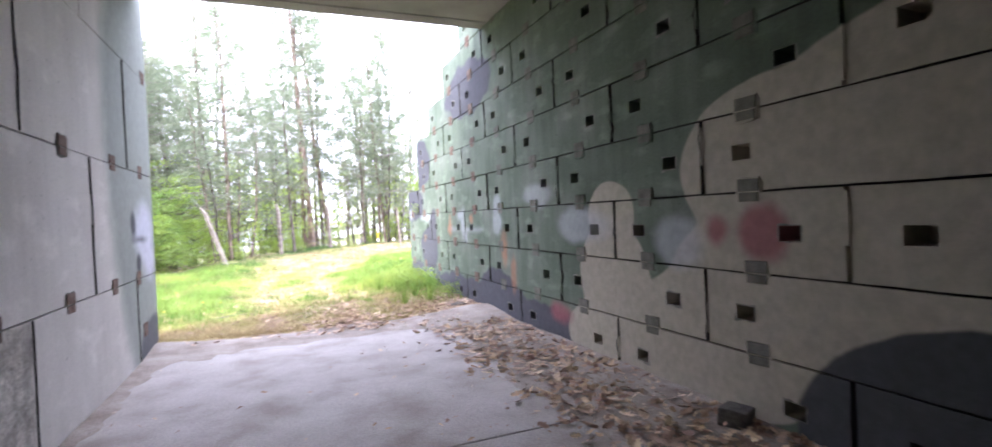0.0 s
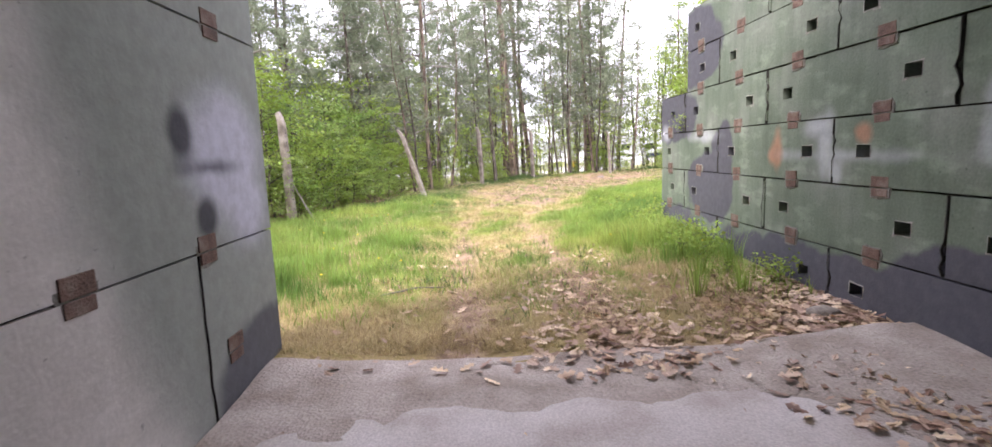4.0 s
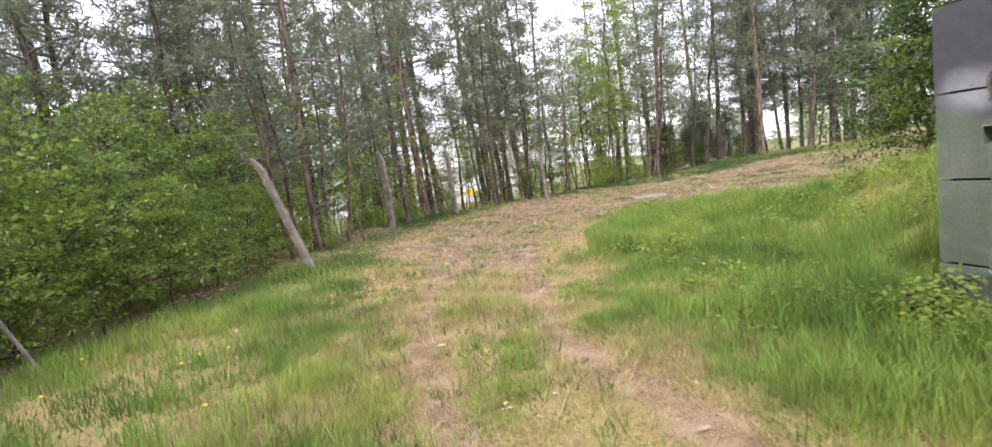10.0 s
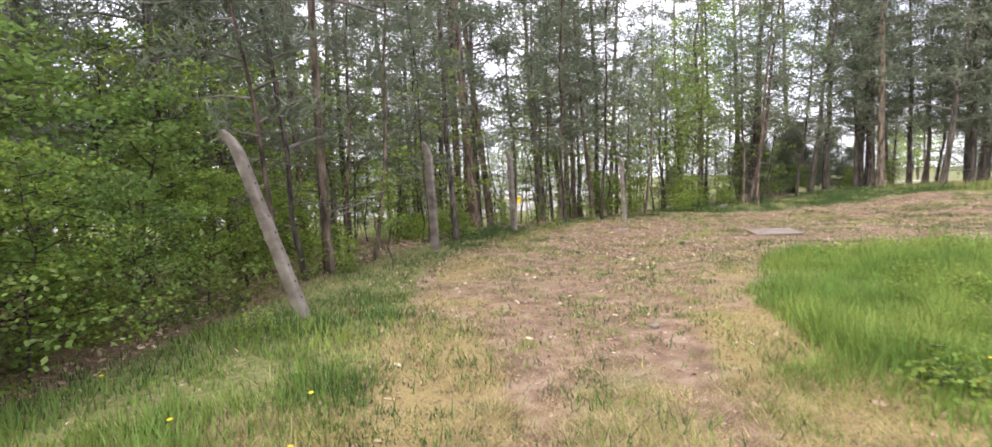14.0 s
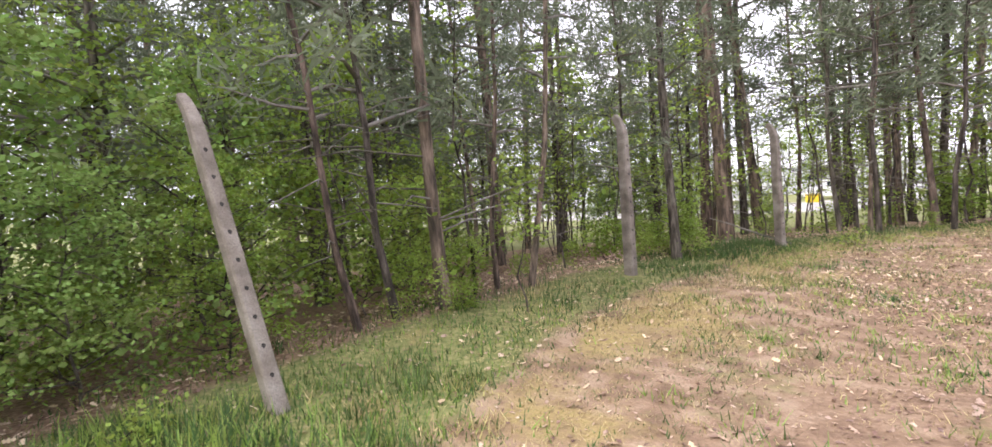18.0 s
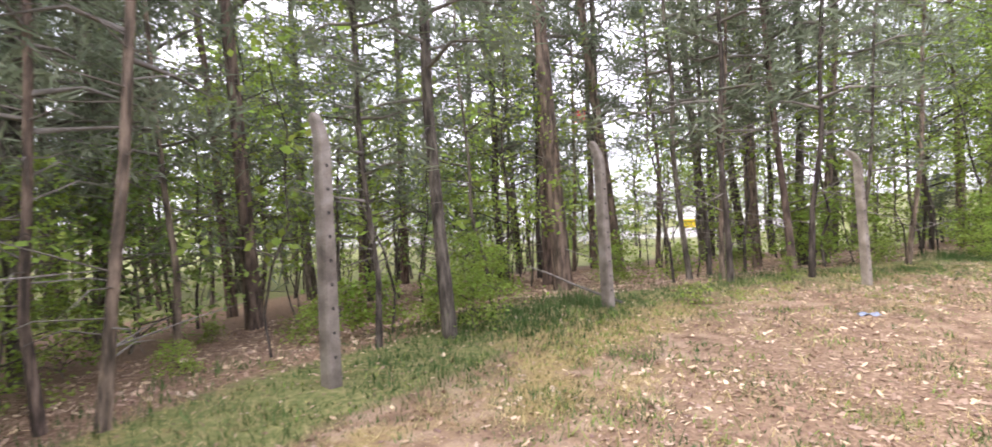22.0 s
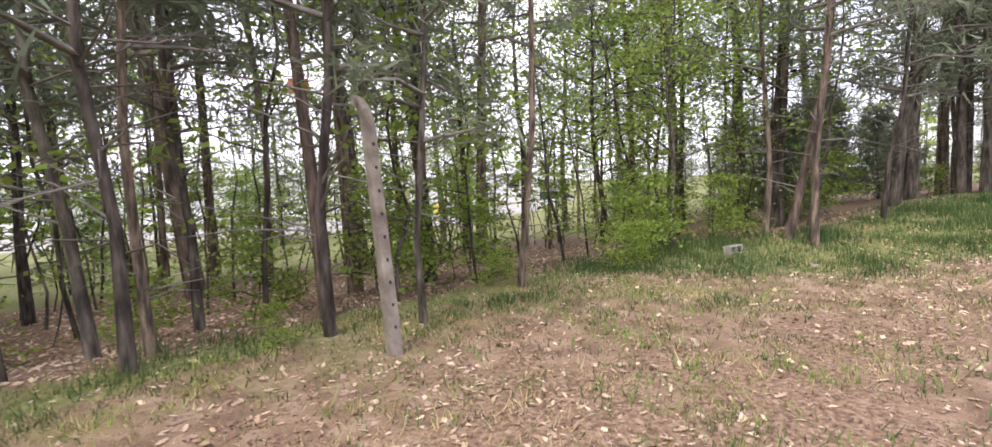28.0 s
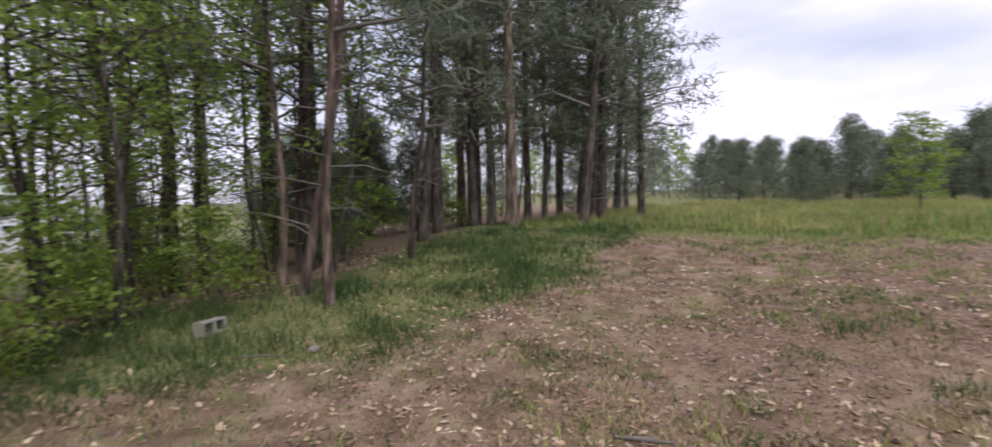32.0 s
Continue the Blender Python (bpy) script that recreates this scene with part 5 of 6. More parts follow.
# ---- grass and fallen leaves ----
def blades(name, n, box, dens, size, material, label, seed, lean=0.35, broad=0.02, thin=False):
    rng = np.random.default_rng(seed)
    x, y = rng.uniform(box[0], box[1], n), rng.uniform(box[2], box[3], n)
    d = dens(x, y)
    keep = rng.uniform(size=n) < d
    x, y, d = x[keep], y[keep], d[keep]
    z = ground_z(x, y) - 0.01
    k = len(x)
    ln = size * rng.uniform(0.35, 1.25, k) * (0.45 + 0.55 * d) * (0.7 + 0.5 * np.clip(wave(x, y, 1.9, 1.0), -0.6, 0.8))
    a = rng.uniform(0, 2 * np.pi, k)
    bend = rng.uniform(0.05, lean, k) * ln
    w = broad * rng.uniform(0.5, 1.2, k) * 0.5
    ca, sa = np.cos(a), np.sin(a)
    p = np.stack([x, y, z], -1)
    side = np.stack([-sa, ca, 0 * a], -1) * w[:, None]
    mid = p + np.stack([ca * bend * 0.35, sa * bend * 0.35, ln * 0.55], -1)
    tip = p + np.stack([ca * bend, sa * bend, ln], -1)
    if thin:
        me = mesh_of(name, np.stack([p - side, p + side, tip], 1).reshape(-1, 3), np.arange(3 * k).reshape(-1, 3), material)
        return tagged(new(name, me), label, "grass", kind="stuff")
    v = np.stack([p - side, p + side, mid + side * 0.75, mid - side * 0.75, tip], 1).reshape(-1, 3)
    o = np.arange(k)[:, None] * 5
    me = bpy.data.meshes.new(name)
    tri = np.concatenate([np.stack([o[:, 0], o[:, 0] + 1, o[:, 0] + 2], -1), np.stack([o[:, 0], o[:, 0] + 2, o[:, 0] + 3], -1), np.stack([o[:, 0] + 3, o[:, 0] + 2, o[:, 0] + 4], -1)], 0)
    me.vertices.add(len(v))
    me.vertices.foreach_set("co", v.ravel())
    me.loops.add(tri.size)
    me.loops.foreach_set("vertex_index", tri.ravel().astype(np.int32))
    me.polygons.add(len(tri))
    me.polygons.foreach_set("loop_start", np.arange(0, tri.size, 3, dtype=np.int32))
    me.materials.append(material)
    me.update(calc_edges=True)
    return tagged(new(name, me), label, "grass", kind="stuff")


def lush(x, y):
    turf = masks(x, y, True)
    ok = ~((x > LEFT_X - 0.6) & (x < 3.75) & (y < 8.9)) & ~((x > 3.1) & (x < 3.75) & (y < 14.05))
    d = line_dist(x, y, EDGE)
    v = turf * np.where(d > 0.2, np.clip(1 - (d - 0.2) / 1.2, 0, 1) * 0.6, 1.0)
    calm = np.where(line_dist(x, y, LUSH) < 0, 1.0, np.where(y > 19, np.clip(0.42 - (y - 19) / 10, 0.08, 1), 0.8 - 0.38 * smooth((y - 11) / 4)))
    return np.clip(v * calm, 0, 1) * ok


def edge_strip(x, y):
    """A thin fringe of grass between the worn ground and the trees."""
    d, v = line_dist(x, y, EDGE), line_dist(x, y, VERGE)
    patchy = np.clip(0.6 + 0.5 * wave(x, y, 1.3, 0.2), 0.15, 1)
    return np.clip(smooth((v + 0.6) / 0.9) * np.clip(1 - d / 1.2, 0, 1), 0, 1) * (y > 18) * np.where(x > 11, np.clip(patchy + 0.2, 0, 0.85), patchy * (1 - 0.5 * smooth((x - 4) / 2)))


def field(x, y):
    return np.maximum(smooth(-line_dist(x, y, LUSH) / 2.0), smooth((x - 20) / 4)) * smooth((x - 6) / 4) * (line_dist(x, y, EDGE) < 0.5) * 0.9


def worn(x, y):
    """Short tufts on the track itself, thinner in the wheel ruts."""
    d = np.abs(line_dist(x, y, ROUTE))
    rut = np.exp(-(((d - 0.66) / 0.28) ** 2)) * (1 - smooth((y - 22) / 5))
    patch = np.clip(0.4 + 0.75 * wave(x, y, 2.4, 0.3), 0, 1) ** 1.5
    rim = np.exp(-((np.minimum(np.abs(line_dist(x, y, LUSH)), np.abs(line_dist(x, y, VERGE))) / 0.9) ** 2))
    return np.clip(0.12 + 0.75 * patch + 0.35 * rim, 0, 1) * (1 - 0.85 * rut) * smooth((y - 8.8) / 2.6) * np.where(y > 17, np.where(x > 7, 0.75, 0.5), 0.9) * (line_dist(x, y, EDGE) < 0) * ((x < 3.0) | (y > 14.3)) * np.where((x > 1.6) & (y < 11), 0.35, 1)


CLUMP = lambda f: (lambda x, y: np.clip(f(x, y) * (0.42 + 1.1 * np.clip(0.45 + 0.6 * wave(x, y, 6.1, 0.9), 0, 1)), 0, 1))
VERGE_BACK = lambda x, y: smooth((26 - y + 0.6 * wave(x, y, 1.5, 0.2)) / 5) * smooth((11 - x) / 4)
blades("far_verge_grass", 330000, (-6.2, 11, 15, 26), CLUMP(lambda x, y: lush(x, y) * VERGE_BACK(x, y)), 0.36, M_GRASS, "lush spring grass beside the bend of the track", 33, 0.9, 0.016, True)
blades("verge_grass", 230000, (-6.2, 8, 8.3, 15), CLUMP(lambda x, y: lush(x, y) * smooth((8 - x) / 2) * np.where(x > 1, 0.08 + 0.92 * smooth((y - 11.0 - 0.6 * wave(x, y, 1.5, 0.4)) / 1.8), 0.75) * smooth((y - 8.5) / 2.4)), 0.36, M_GRASS, "lush spring grass along the track", 3, 0.9, 0.011)
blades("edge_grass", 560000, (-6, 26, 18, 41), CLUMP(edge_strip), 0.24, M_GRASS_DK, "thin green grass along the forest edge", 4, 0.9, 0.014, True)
blades("field_grass", 130000, (6, 48, 12, 38), CLUMP(field), 0.32, M_GRASS, "tall green grass across the field", 14, 0.8, 0.035, True)
blades("field_straw", 60000, (11, 48, 14, 38), CLUMP(field), 0.45, M_DRY, "pale dry stalks standing in the field grass", 15, 0.7, 0.02, True)
blades("track_grass", 420000, (-2.2, 3.2, 8.4, 19), CLUMP(worn), 0.15, M_GRASS, "short grass sprouting all over the track", 18, 1.3, 0.009, True)
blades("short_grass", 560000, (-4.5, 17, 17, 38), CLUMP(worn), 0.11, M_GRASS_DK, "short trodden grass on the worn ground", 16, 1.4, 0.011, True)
blades("track_straw", 340000, (-2.4, 2.9, 8.4, 19), lambda x, y: np.clip(masks(x, y)[1] * 1.1 + 0.25, 0, 0.8), 0.09, M_DRY, "dry straw strewn over the track", 19, 3.0, 0.007, True)
blades("dry_grass", 420000, (-5, 16, 17, 37), CLUMP(lambda x, y: np.clip(masks(x, y)[1] * 1.1 + 0.3, 0, 1) * (line_dist(x, y, EDGE) < 0.6)), 0.085, M_DRY, "short dry straw on the worn ground", 5, 3.0, 0.009, True)


def tufts(name, n, box, dens, size, seed, per=11, reach=0.07):
    """Separate little tufts, green with some dry blades, sprinkled over the bare ground."""
    rng = np.random.default_rng(seed)
    x, y = rng.uniform(box[0], box[1], n), rng.uniform(box[2], box[3], n)
    keep = rng.uniform(size=n) < dens(x, y)
    x, y = x[keep], y[keep]
    big = rng.uniform(0.35, 1.3, len(x))
    x, y, big = np.repeat(x, per), np.repeat(y, per), np.repeat(big, per)
    k = len(x)
    x, y = x + rng.normal(size=k) * reach * big, y + rng.normal(size=k) * reach * big
    a, ln = rng.uniform(0, 6.28, k), size * big * rng.uniform(0.4, 1.2, k)
    out = rng.uniform(0.2, 1.3, k) * ln
    p = np.stack([x, y, ground_z(x, y) - 0.006], -1)
    side = np.stack([-np.sin(a), np.cos(a), 0 * a], -1) * 0.006 * rng.uniform(0.6, 1.3, k)[:, None]
    tip = p + np.stack([np.cos(a) * out, np.sin(a) * out, ln], -1)
    me = mesh_of(name, np.stack([p - side, p + side, tip], 1).reshape(-1, 3), np.arange(3 * k).reshape(-1, 3), [M_GRASS, M_GRASS_DK, M_DRY], np.repeat(rng.choice(3, len(x) // per, p=[0.45, 0.3, 0.25]), per))
    return tagged(new(name, me), "small separate tufts of grass dotted over the bare ground", "grass", kind="stuff")


def dotted(x, y):
    inside = smooth(line_dist(x, y, LUSH) / 0.5) * smooth(-line_dist(x, y, EDGE) / 0.5)
    return inside * np.clip(0.3 + 0.45 * wave(x, y, 1.8, 1.9), 0.05, 1)


tufts("ground_tufts", 42000, (-2, 25, 20, 37), dotted, 0.085, 41)
tufts("track_tufts", 5000, (-2, 3, 9, 20), lambda x, y: dotted(x, y) * (1 - 0.8 * np.exp(-(((np.abs(line_dist(x, y, ROUTE)) - 0.66) / 0.28) ** 2))), 0.13, 42)

TUFTS = [(2.02, 9.55), (2.35, 10.2), (2.2, 10.9), (2.5, 9.6), (1.9, 11.6), (2.6, 11.3), (2.75, 10.4), (-2.4, 10.4)]


def tussock(cx, cy, seed):
    """One tall clump of grass, its blades fanning out from the root."""
    rng = np.random.default_rng(seed)
    n, tall = 80, rng.uniform(0.3, 0.5)
    a, r = rng.uniform(0, 6.28, n), np.abs(rng.normal(size=n)) * 0.07
    x, y = cx + r * np.cos(a), cy + r * np.sin(a)
    ln, out = tall * rng.uniform(0.35, 1.15, n), rng.uniform(0.05, 0.45, n)
    p = np.stack([x, y, ground_z(x, y) - 0.01], -1)
    d = np.stack([np.cos(a) * out, np.sin(a) * out, np.ones(n)], -1) * ln[:, None]
    side = np.stack([-np.sin(a), np.cos(a), 0 * a], -1) * 0.004
    v = np.stack([p - side, p + side, p + d * (0.55, 0.55, 0.65) + side * 0.7, p + d * (0.55, 0.55, 0.65) - side * 0.7, p + d * (1.3, 1.3, 1)], 1).reshape(-1, 3)
    f = [q for k in range(0, 5 * n, 5) for q in ((k, k + 1, k + 2, k + 3), (k + 3, k + 2, k + 4))]
    return tagged(new("grass_tussock", mesh_of("grass_tussock", v, f, M_GRASS)), "tall tussock of green grass among dry leaves", "grass tuft", "grass tussocks")


for k, (cx, cy) in enumerate(TUFTS):
    tussock(cx, cy, 170 + k)


def crumbs(name, n, box, dens, size, seed, material, tilt=0.2):
    """Bits of bark, leaf and needle strewn on the ground."""
    rng = np.random.default_rng(seed)
    x, y = rng.uniform(box[0], box[1], n), rng.uniform(box[2], box[3], n)
    keep = rng.uniform(size=n) < dens(x, y)
    x, y = x[keep], y[keep]
    k = len(x)
    z = np.where((y < 8.25) & (x < WALL_X), 0.008 + 0.07 * smooth((x - 1.5) / 1.5), ground_z(x, y) + 0.006)
    a, ln = rng.uniform(0, 6.28, k), size * rng.uniform(0.4, 1.5, k)
    w = ln * rng.uniform(0.2, 0.7, k)
    u = np.stack([np.cos(a) * ln, np.sin(a) * ln, rng.normal(size=k) * ln * tilt], -1) * 0.5
    v = np.stack([-np.sin(a) * w, np.cos(a) * w, rng.normal(size=k) * w * 0.3], -1) * 0.5
    p = np.stack([x, y, z], -1)
    co = np.stack([p - u, p - v + (0, 0, 0.004), p + u, p + v + (0, 0, 0.004)], 1).reshape(-1, 3)
    return tagged(new(name, mesh_of(name, co, np.arange(4 * k).reshape(-1, 4), material)), "crumbs of bark, leaves and needles strewn on the ground", "forest litter", kind="stuff")


def crumb_density(x, y):
    turf, straw, duff = masks(x, y)
    return np.clip(0.25 + 0.9 * duff, 0, 1) * np.where(y < 17, 0.3, 0.75) * (y > 8.2) * (np.abs(x) < 40) * ((x < 3.1) | (y > 14.2)) * (line_dist(x, y, EDGE) < 5)


crumbs("ground_crumbs", 340000, (-4, 23, 8.2, 37), crumb_density, 0.036, 21, M_CRUMB)
crumbs("leaf_flakes", 70000, (-1, 21, 22, 38), lambda x, y: np.clip(0.3 + 0.4 * wave(x, y, 1.5, 0.6), 0.04, 1) * smooth((y - 22) / 4) * (line_dist(x, y, EDGE) < 3) * (1 - 0.6 * smooth(line_dist(x, y, VERGE) / 0.6) * (line_dist(x, y, EDGE) < 0) * (x > 11)), 0.062, 22, M_DEADLEAF, 0.35)
crumbs("blown_leaves", 700, (-1.5, 3.1, 1, 8.2), lambda x, y: 0.15 + 0.4 * (x > 1), 0.05, 23, M_DEADLEAF, 0.3)


def leaves(name, n, box, dens, size, seed):
    rng = np.random.default_rng(seed)
    x, y = rng.uniform(box[0], box[1], n), rng.uniform(box[2], box[3], n)
    keep = rng.uniform(size=n) < dens(x, y)
    x, y = x[keep], y[keep]
    z = ground_z(x, y) + 0.012
    slab = (x > LEFT_X) & (x < WALL_X) & (y < 8.7)
    z = np.where(slab, -0.012 + 0.05 * smooth((x - 1.7) / 1.4) + 0.03 * smooth((y - 7.2) / 1.0), z)
    outline = [(0, 0.02), (0.22, 0.24), (0.33, 0.1), (0.5, 0.33), (0.62, 0.13), (0.82, 0.22), (1.0, 0.0), (0.8, -0.25), (0.64, -0.11), (0.46, -0.32), (0.34, -0.1), (0.2, -0.22)]
    vs, fs = [], []
    for i in range(len(x)):
        s = size * rng.uniform(0.6, 1.3)
        m = Euler((rng.normal() * 0.3, rng.normal() * 0.3, rng.uniform(0, 6.28))).to_matrix()
        cup = rng.uniform(-0.4, 0.5)
        o = len(vs)
        for u, w in outline:
            q = m @ Vector(((u - 0.5) * s, w * s, abs(w) * cup * s + (u - 0.5) ** 2 * cup * s * 0.6))
            vs.append((x[i] + q[0], y[i] + q[1], z[i] + max(q[2], -0.012) + 0.004))
        fs.append((o, o + 6, o + 5, o + 4, o + 3, o + 2, o + 1))
        fs.append((o, o + 11, o + 10, o + 9, o + 8, o + 7, o + 6))
    return tagged(new(name, mesh_of(name, vs, fs, M_DEADLEAF)), "dry brown oak leaves scattered on the ground", "fallen leaves", kind="stuff")


def litter(x, y):
    turf, straw, duff = masks(x, y)
    wallside = np.where((x > 1.6) & (x < 3.15) & (y > 1) & (y < 10.5), 0.8 * smooth((x - 1.5) / 1.0) * smooth((12 - y) / 3), 0)
    mouth = np.where((y > 7.8) & (y < 11.2), 0.75 * np.exp(-(((x - 0.95) / 0.55) ** 2)) * np.clip((11.2 - y) / 2, 0, 1), 0) * (x > -1.5) * (x < 3.1)
    woods = np.where(y > 17, duff * np.where(line_dist(x, y, EDGE) > 0.2, 0.9, 0.16), 0) * np.where(line_dist(x, y, EDGE) > 9, 0.3, 1)
    some = np.where((y > 8) & (np.abs(line_dist(x, y, ROUTE)) < 4), np.where(y > 25, np.clip(0.16 + 0.16 * wave(x, y, 1.4, 0.6), 0.03, 0.4), np.where(y > 17, 0.08, 0.03)), 0)
    ok = ~((x > 3.12) & (y < 14.1)) & ~((x < LEFT_X + 0.03) & (y < 8.6))
    return np.clip(wallside + mouth + woods + some, 0, 1) * ok


leaves("fallen_leaves", 19000, (-1.7, 3.2, 0.5, 12.5), litter, 0.11, 6)
leaves("forest_leaves", 46000, (-4, 18, 12.5, 42), litter, 0.072, 7)


# ---- loose things ----
def stick(points, radii, label, name="dead_branch", category="branch"):
    h = Heap()
    h.add(*tube(points, radii, 6))
    return tagged(new(name, bake_mesh(h, name, M_TWIG)), label, category)


zz = lambda x, y, u=0.0: (x, y, gz(x, y) + u)
stick([zz(2.6, 30.6, 0.03), zz(2.0, 30.75, 0.22), zz(1.5, 30.95, 0.42), zz(1.15, 31.1, 0.55)], [0.02, 0.018, 0.014, 0.006], "long pale dead branch leaning by a fence post")
stick([zz(-4.25, 17.3, 0.0), (-4.5, 17.4, 0.5), (-4.83, 17.45, 1.15)], [0.025, 0.02, 0.012], "thin dead stick propped against a fence post")
stick([zz(12.54, 30.78, 0.015), zz(12.6, 30.6, 0.02), zz(12.64, 30.45, 0.015)], [0.012, 0.015, 0.008], "short dark stick lying on the bare ground", "stick", "stick")
stick([zz(12.15, 34.4, 0.02), zz(12.3, 34.2, 0.03), zz(12.43, 33.95, 0.02)], [0.007, 0.008, 0.004], "pale stick lying by the grass edge", "stick", "stick")
stick([zz(-1.2, 10.0, 0.02), zz(-0.85, 10.3, 0.03), zz(-0.55, 10.35, 0.02)], [0.012, 0.012, 0.006], "thin twig lying on the track", "stick", "stick")


def rock(name, size, at, label, material, seed):
    bm = bmesh.new()
    bmesh.ops.create_icosphere(bm, subdivisions=2, radius=1.0)
    for v in bm.verts:
        v.co *= 1 + 0.25 * noise.noise(v.co * 1.7 + Vector((seed, 0, 0)))
        v.co = Vector((v.co.x * size[0], v.co.y * size[1], v.co.z * size[2]))
    ob = tagged(new(name, bm_mesh(name, bm, material, True)), label, "stone")
    ob.matrix_basis = Matrix.Translation(at)
    return ob


M_STONE = mat("pale_stone", [(0.20, 0.175, 0.145), (0.36, 0.32, 0.275)], 9.0, 0.95, 0.6)
rock("stone", (0.15, 0.1, 0.07), zz(2.8, 8.8, 0.0), "pale rough stone lying among leaves by the wall", M_STONE, 1)
rock("stone", (0.07, 0.05, 0.04), zz(12.65, 33.85, 0.03), "small pale stone in the grass", M_STONE, 2)
rock("stone", (0.06, 0.045, 0.03), zz(1.85, 20.45, 0.02), "small pale stone on the track", M_STONE, 3)
bm = bmesh.new()
box_bm(bm, 0.22, 0.2, 0.17, (0, 0, 0), 0.02)
M_CHUNK = mat("grey_rubble", [(0.10, 0.095, 0.09), (0.2, 0.19, 0.175)], 12.0, 0.95, 0.6)
chunk = tagged(new("concrete_chunk", bm_mesh("concrete_chunk", bm, M_CHUNK)), "broken concrete chunk lying at the foot of the wall", "rubble")
chunk.matrix_basis = Matrix.Translation((2.98, 2.85, 0.06)) @ pose(0, 0, 0, 4, 3, 25)
M_SCRAP = mat("faded_blue_plastic", [(0.20, 0.24, 0.36), (0.34, 0.38, 0.48)], 12.0, 0.5, 0.2)
bm = bmesh.new()
bmesh.ops.create_grid(bm, x_segments=7, y_segments=5, size=0.5)
for v in bm.verts:
    v.co = Vector((v.co.x * 0.26, v.co.y * 0.13, 0.025 + 0.02 * math.sin(v.co.x * 9) * math.cos(v.co.y * 7)))
bmesh.ops.solidify(bm, geom=bm.faces[:], thickness=0.003)
scrap = tagged(new("plastic_scrap", bm_mesh("plastic_scrap", bm, M_SCRAP)), "crumpled pale blue plastic scrap on the ground", "litter")
scrap.matrix_basis = Matrix.Translation(zz(5.67, 30.14))

# dandelions in the turf
M_DANDELION = mat("dandelion_yellow", [(0.65, 0.48, 0.03), (0.75, 0.6, 0.05)], 20.0, 0.7, 0)
h = Heap()
rd2 = random.Random(4)
for k in range(90):
    x, y = rd2.uniform(-4, 4.5), rd2.uniform(9.5, 20)
    if lush(np.array([x]), np.array([y]))[0] < 0.15:
        continue
    z = gz(x, y) + rd2.uniform(0.07, 0.2)
    ring = [(x + 0.02 * math.cos(a), y + 0.02 * math.sin(a), z + 0.004) for a in [i * math.pi / 4 for i in range(8)]]
    h.add(ring + [(x, y, z + 0.014), (x, y, z - 0.008)], [(i, (i + 1) % 8, 8) for i in range(8)] + [((i + 1) % 8, i, 9) for i in range(8)])
    h.add(*tube([(x, y, gz(x, y) - 0.01), (x, y, z)], [0.003, 0.002], 3), 1)
tagged(new("dandelions", h.mesh("dandelions", [M_DANDELION, M_GRASS])), "yellow dandelion flowers in the grass", "flowers", kind="stuff")

# ---- beyond the wood: the road, a long pale shed and parked vehicles ----
M_SHED = mat("pale_sheet_metal", [(0.55, 0.56, 0.58), (0.68, 0.69, 0.71)], 0.4, 0.6, 0.05, 8.0)
M_WHITE = mat("white_vehicle_paint", [(0.7, 0.7, 0.71), (0.8, 0.8, 0.8)], 2.0, 0.35, 0)
M_DARKCAR = mat("dark_blue_vehicle_paint", [(0.03, 0.04, 0.07), (0.05, 0.06, 0.09)], 2.0, 0.3, 0)
M_GLASS = mat("dark_vehicle_glass", [(0.02, 0.025, 0.03), (0.03, 0.035, 0.04)], 2.0, 0.1, 0)
M_TYRE = mat("black_tyre_rubber", [(0.015, 0.015, 0.015), (0.03, 0.03, 0.03)], 5.0, 0.8, 0.1)
M_YELLOW = mat("yellow_painted_steel", [(0.62, 0.45, 0.02), (0.7, 0.52, 0.04)], 2.0, 0.5, 0.05)


def simple(name, parent, material, *boxes, bevel=0.02):
    bm = bmesh.new()
    for sx, sy, sz, at in boxes:
        box_bm(bm, sx, sy, sz, at, bevel)
    return part(name, bm_mesh(name, bm, material), parent)


def shed(x, y, length, depth, height, turn):
    root = tagged(new("shed"), "long pale metal shed beyond the wood", "building")
    root.matrix_basis = Matrix.Translation((x, y, -1.35)) @ pose(0, 0, 0, 0, 0, turn)
    simple("wall", root, M_SHED, (length, depth, height, (0, 0, height / 2)), bevel=0.05)
    simple("roof", root, M_WHITE, (length + 0.8, depth + 0.8, 0.35, (0, 0, height + 0.17)), bevel=0.1)
    for k in range(int(length / 5)):
        simple("window", root, M_GLASS, (1.8, 0.1, 1.1, (-length / 2 + 2.5 + 5 * k, -depth / 2 - 0.03, height * 0.6)))
    return root


shed(-20, 104, 46, 14, 5.2, 6)
shed(26, 120, 26, 12, 4.4, -8)


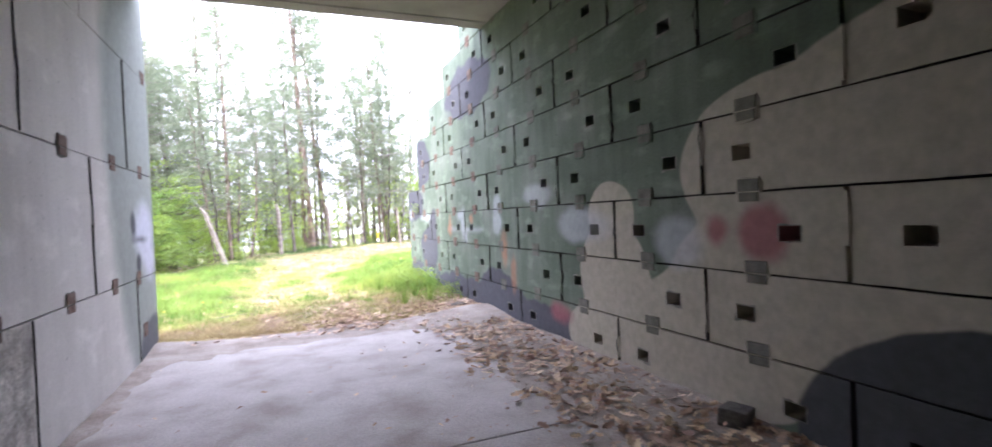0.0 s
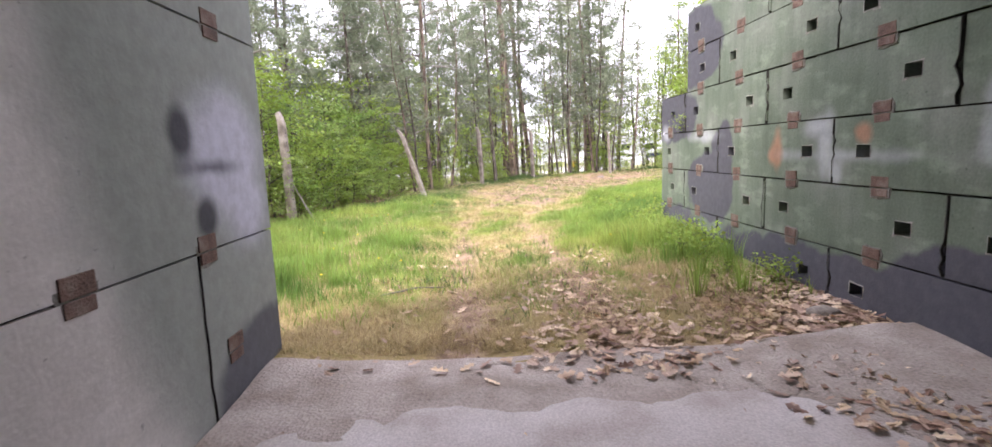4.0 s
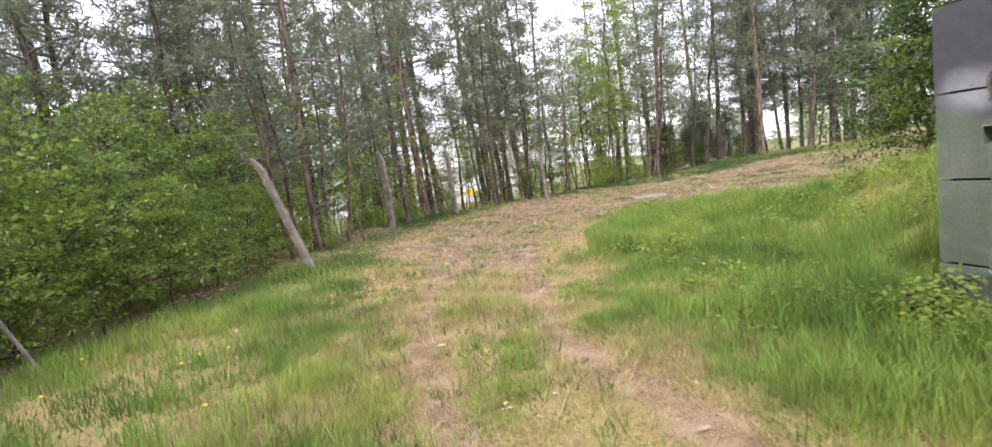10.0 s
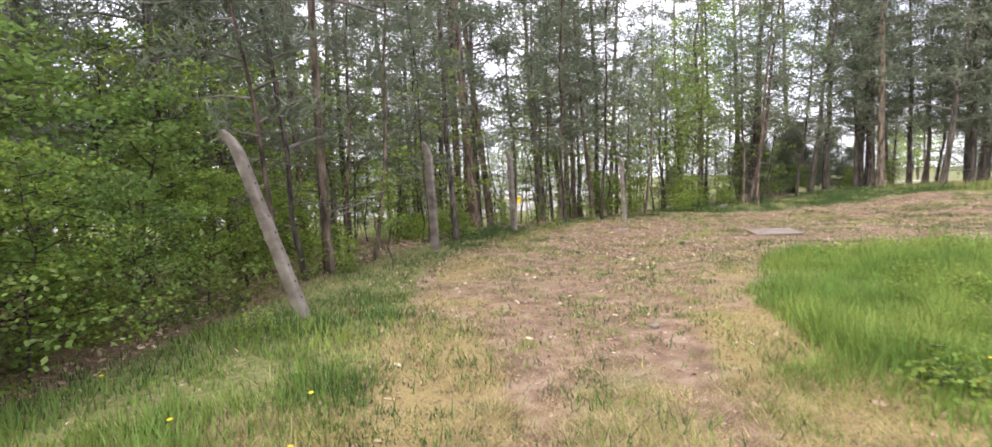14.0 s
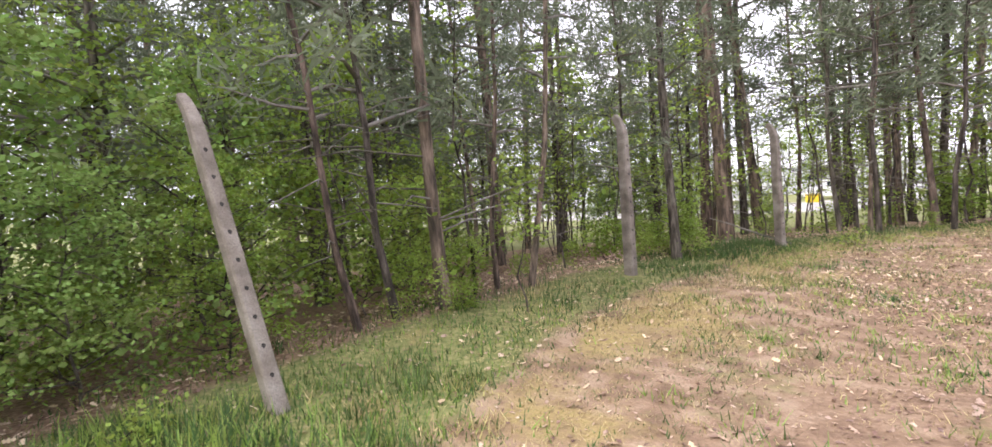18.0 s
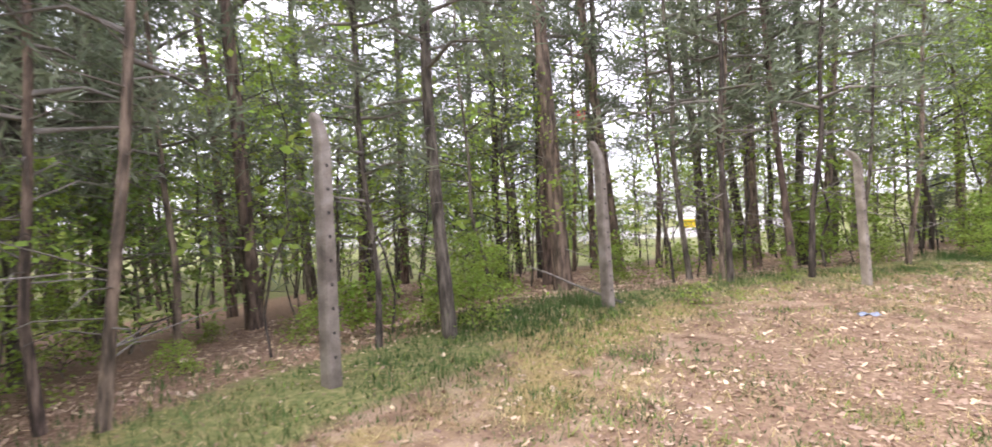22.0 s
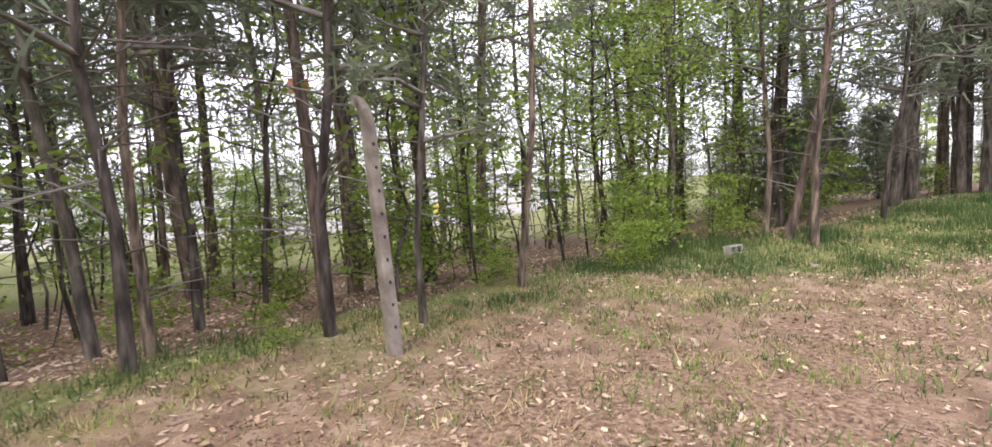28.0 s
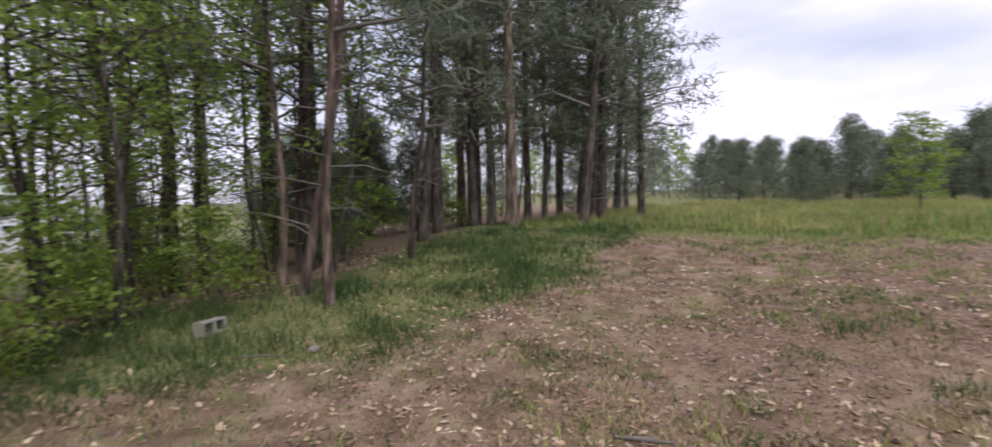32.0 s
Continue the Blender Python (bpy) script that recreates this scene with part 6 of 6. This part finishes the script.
def van(x, y, turn, paint, label, tall=2.3, long=5.2, name="van", cat="van"):
    root = tagged(new(name), label, cat, "parked vehicles")
    root.matrix_basis = Matrix.Translation((x, y, -1.32)) @ pose(0, 0, 0, 0, 0, turn)
    hood = tall * 0.55
    prof = [(-long / 2, 0.35), (-long / 2, tall * 0.95), (-long / 2 + 0.2, tall), (long * 0.16, tall), (long * 0.33, hood + 0.1), (long * 0.48, hood * 0.85), (long / 2, hood * 0.6), (long / 2, 0.35)]
    h = Heap()
    n = len(prof)
    h.add([(u, s * 0.95, v) for s in (-1, 1) for u, v in prof], [tuple(range(n)), tuple(range(2 * n - 1, n - 1, -1))] + [(i, (i + 1) % n, n + (i + 1) % n, n + i) for i in range(n)])
    part("body", bake_mesh(h, "body", paint), root)
    for s in (-1, 1):
        simple("side_window", root, M_GLASS, (long * 0.2, 0.03, tall * 0.26, (long * 0.08, s * 0.96, tall * 0.76)))
        for u in (-0.3, 0.32):
            h = Heap()
            h.add(*tube([(long * u, s * 0.98, 0.33), (long * u, s * 0.74, 0.33)], [0.33, 0.33], 16))
            wheel = part("wheel", bake_mesh(h, "wheel", M_TYRE), root)
            h = Heap()
            h.add(*tube([(long * u, s * 0.95, 0.33), (long * u, s * 0.995, 0.33)], [0.2, 0.18], 12))
            part("rim", bake_mesh(h, "rim", M_SHED), wheel)
    return root


for row in [(-26, 84, 5, M_WHITE, "white delivery van parked beyond the wood"), (-13, 86, 8, M_WHITE, "white delivery van parked beyond the wood"), (-3, 88, 5, M_WHITE, "white delivery van parked beyond the wood"), (7, 89, 10, M_WHITE, "white delivery van parked beyond the wood"), (16.5, 92, 12, M_WHITE, "white delivery van parked beyond the wood")]:
    van(*row)
van(31, 96, 15, M_DARKCAR, "dark blue car parked beyond the wood", 1.5, 4.4, "car", "car")
van(24.5, 95, 15, M_WHITE, "white car parked beyond the wood", 1.55, 4.3, "car", "car")
crate = tagged(new("yellow_container"), "yellow steel container standing by the road", "container")
crate.matrix_basis = Matrix.Translation((13.0, 80.6, -1.33)) @ pose(0, 0, 0, 0, 0, 10)
simple("body", crate, M_YELLOW, (1.1, 0.9, 0.8, (0, 0, 0.5)), bevel=0.06)
simple("lid", crate, M_YELLOW, (1.2, 1.0, 0.1, (0, 0, 0.94)), bevel=0.04)
M_RED = mat("red_sign_panel", [(0.5, 0.05, 0.05), (0.6, 0.08, 0.07)], 2.0, 0.5, 0.05)
sign = tagged(new("mast_sign"), "red sign panel on a tall grey mast beyond the wood", "sign")
sign.matrix_basis = Matrix.Translation((2.06, 65.3, gz(2.06, 65.3) - 0.1)) @ pose(0, 0, 0, 0, 0, 4)
h = Heap()
h.add(*tube([(0, 0, 0), (0, 0, 10.2)], [0.1, 0.07], 10))
part("mast", bake_mesh(h, "mast", M_SHED), sign)
simple("panel", sign, M_RED, (1.3, 0.12, 1.0, (0, -0.16, 10.3)), bevel=0.03)
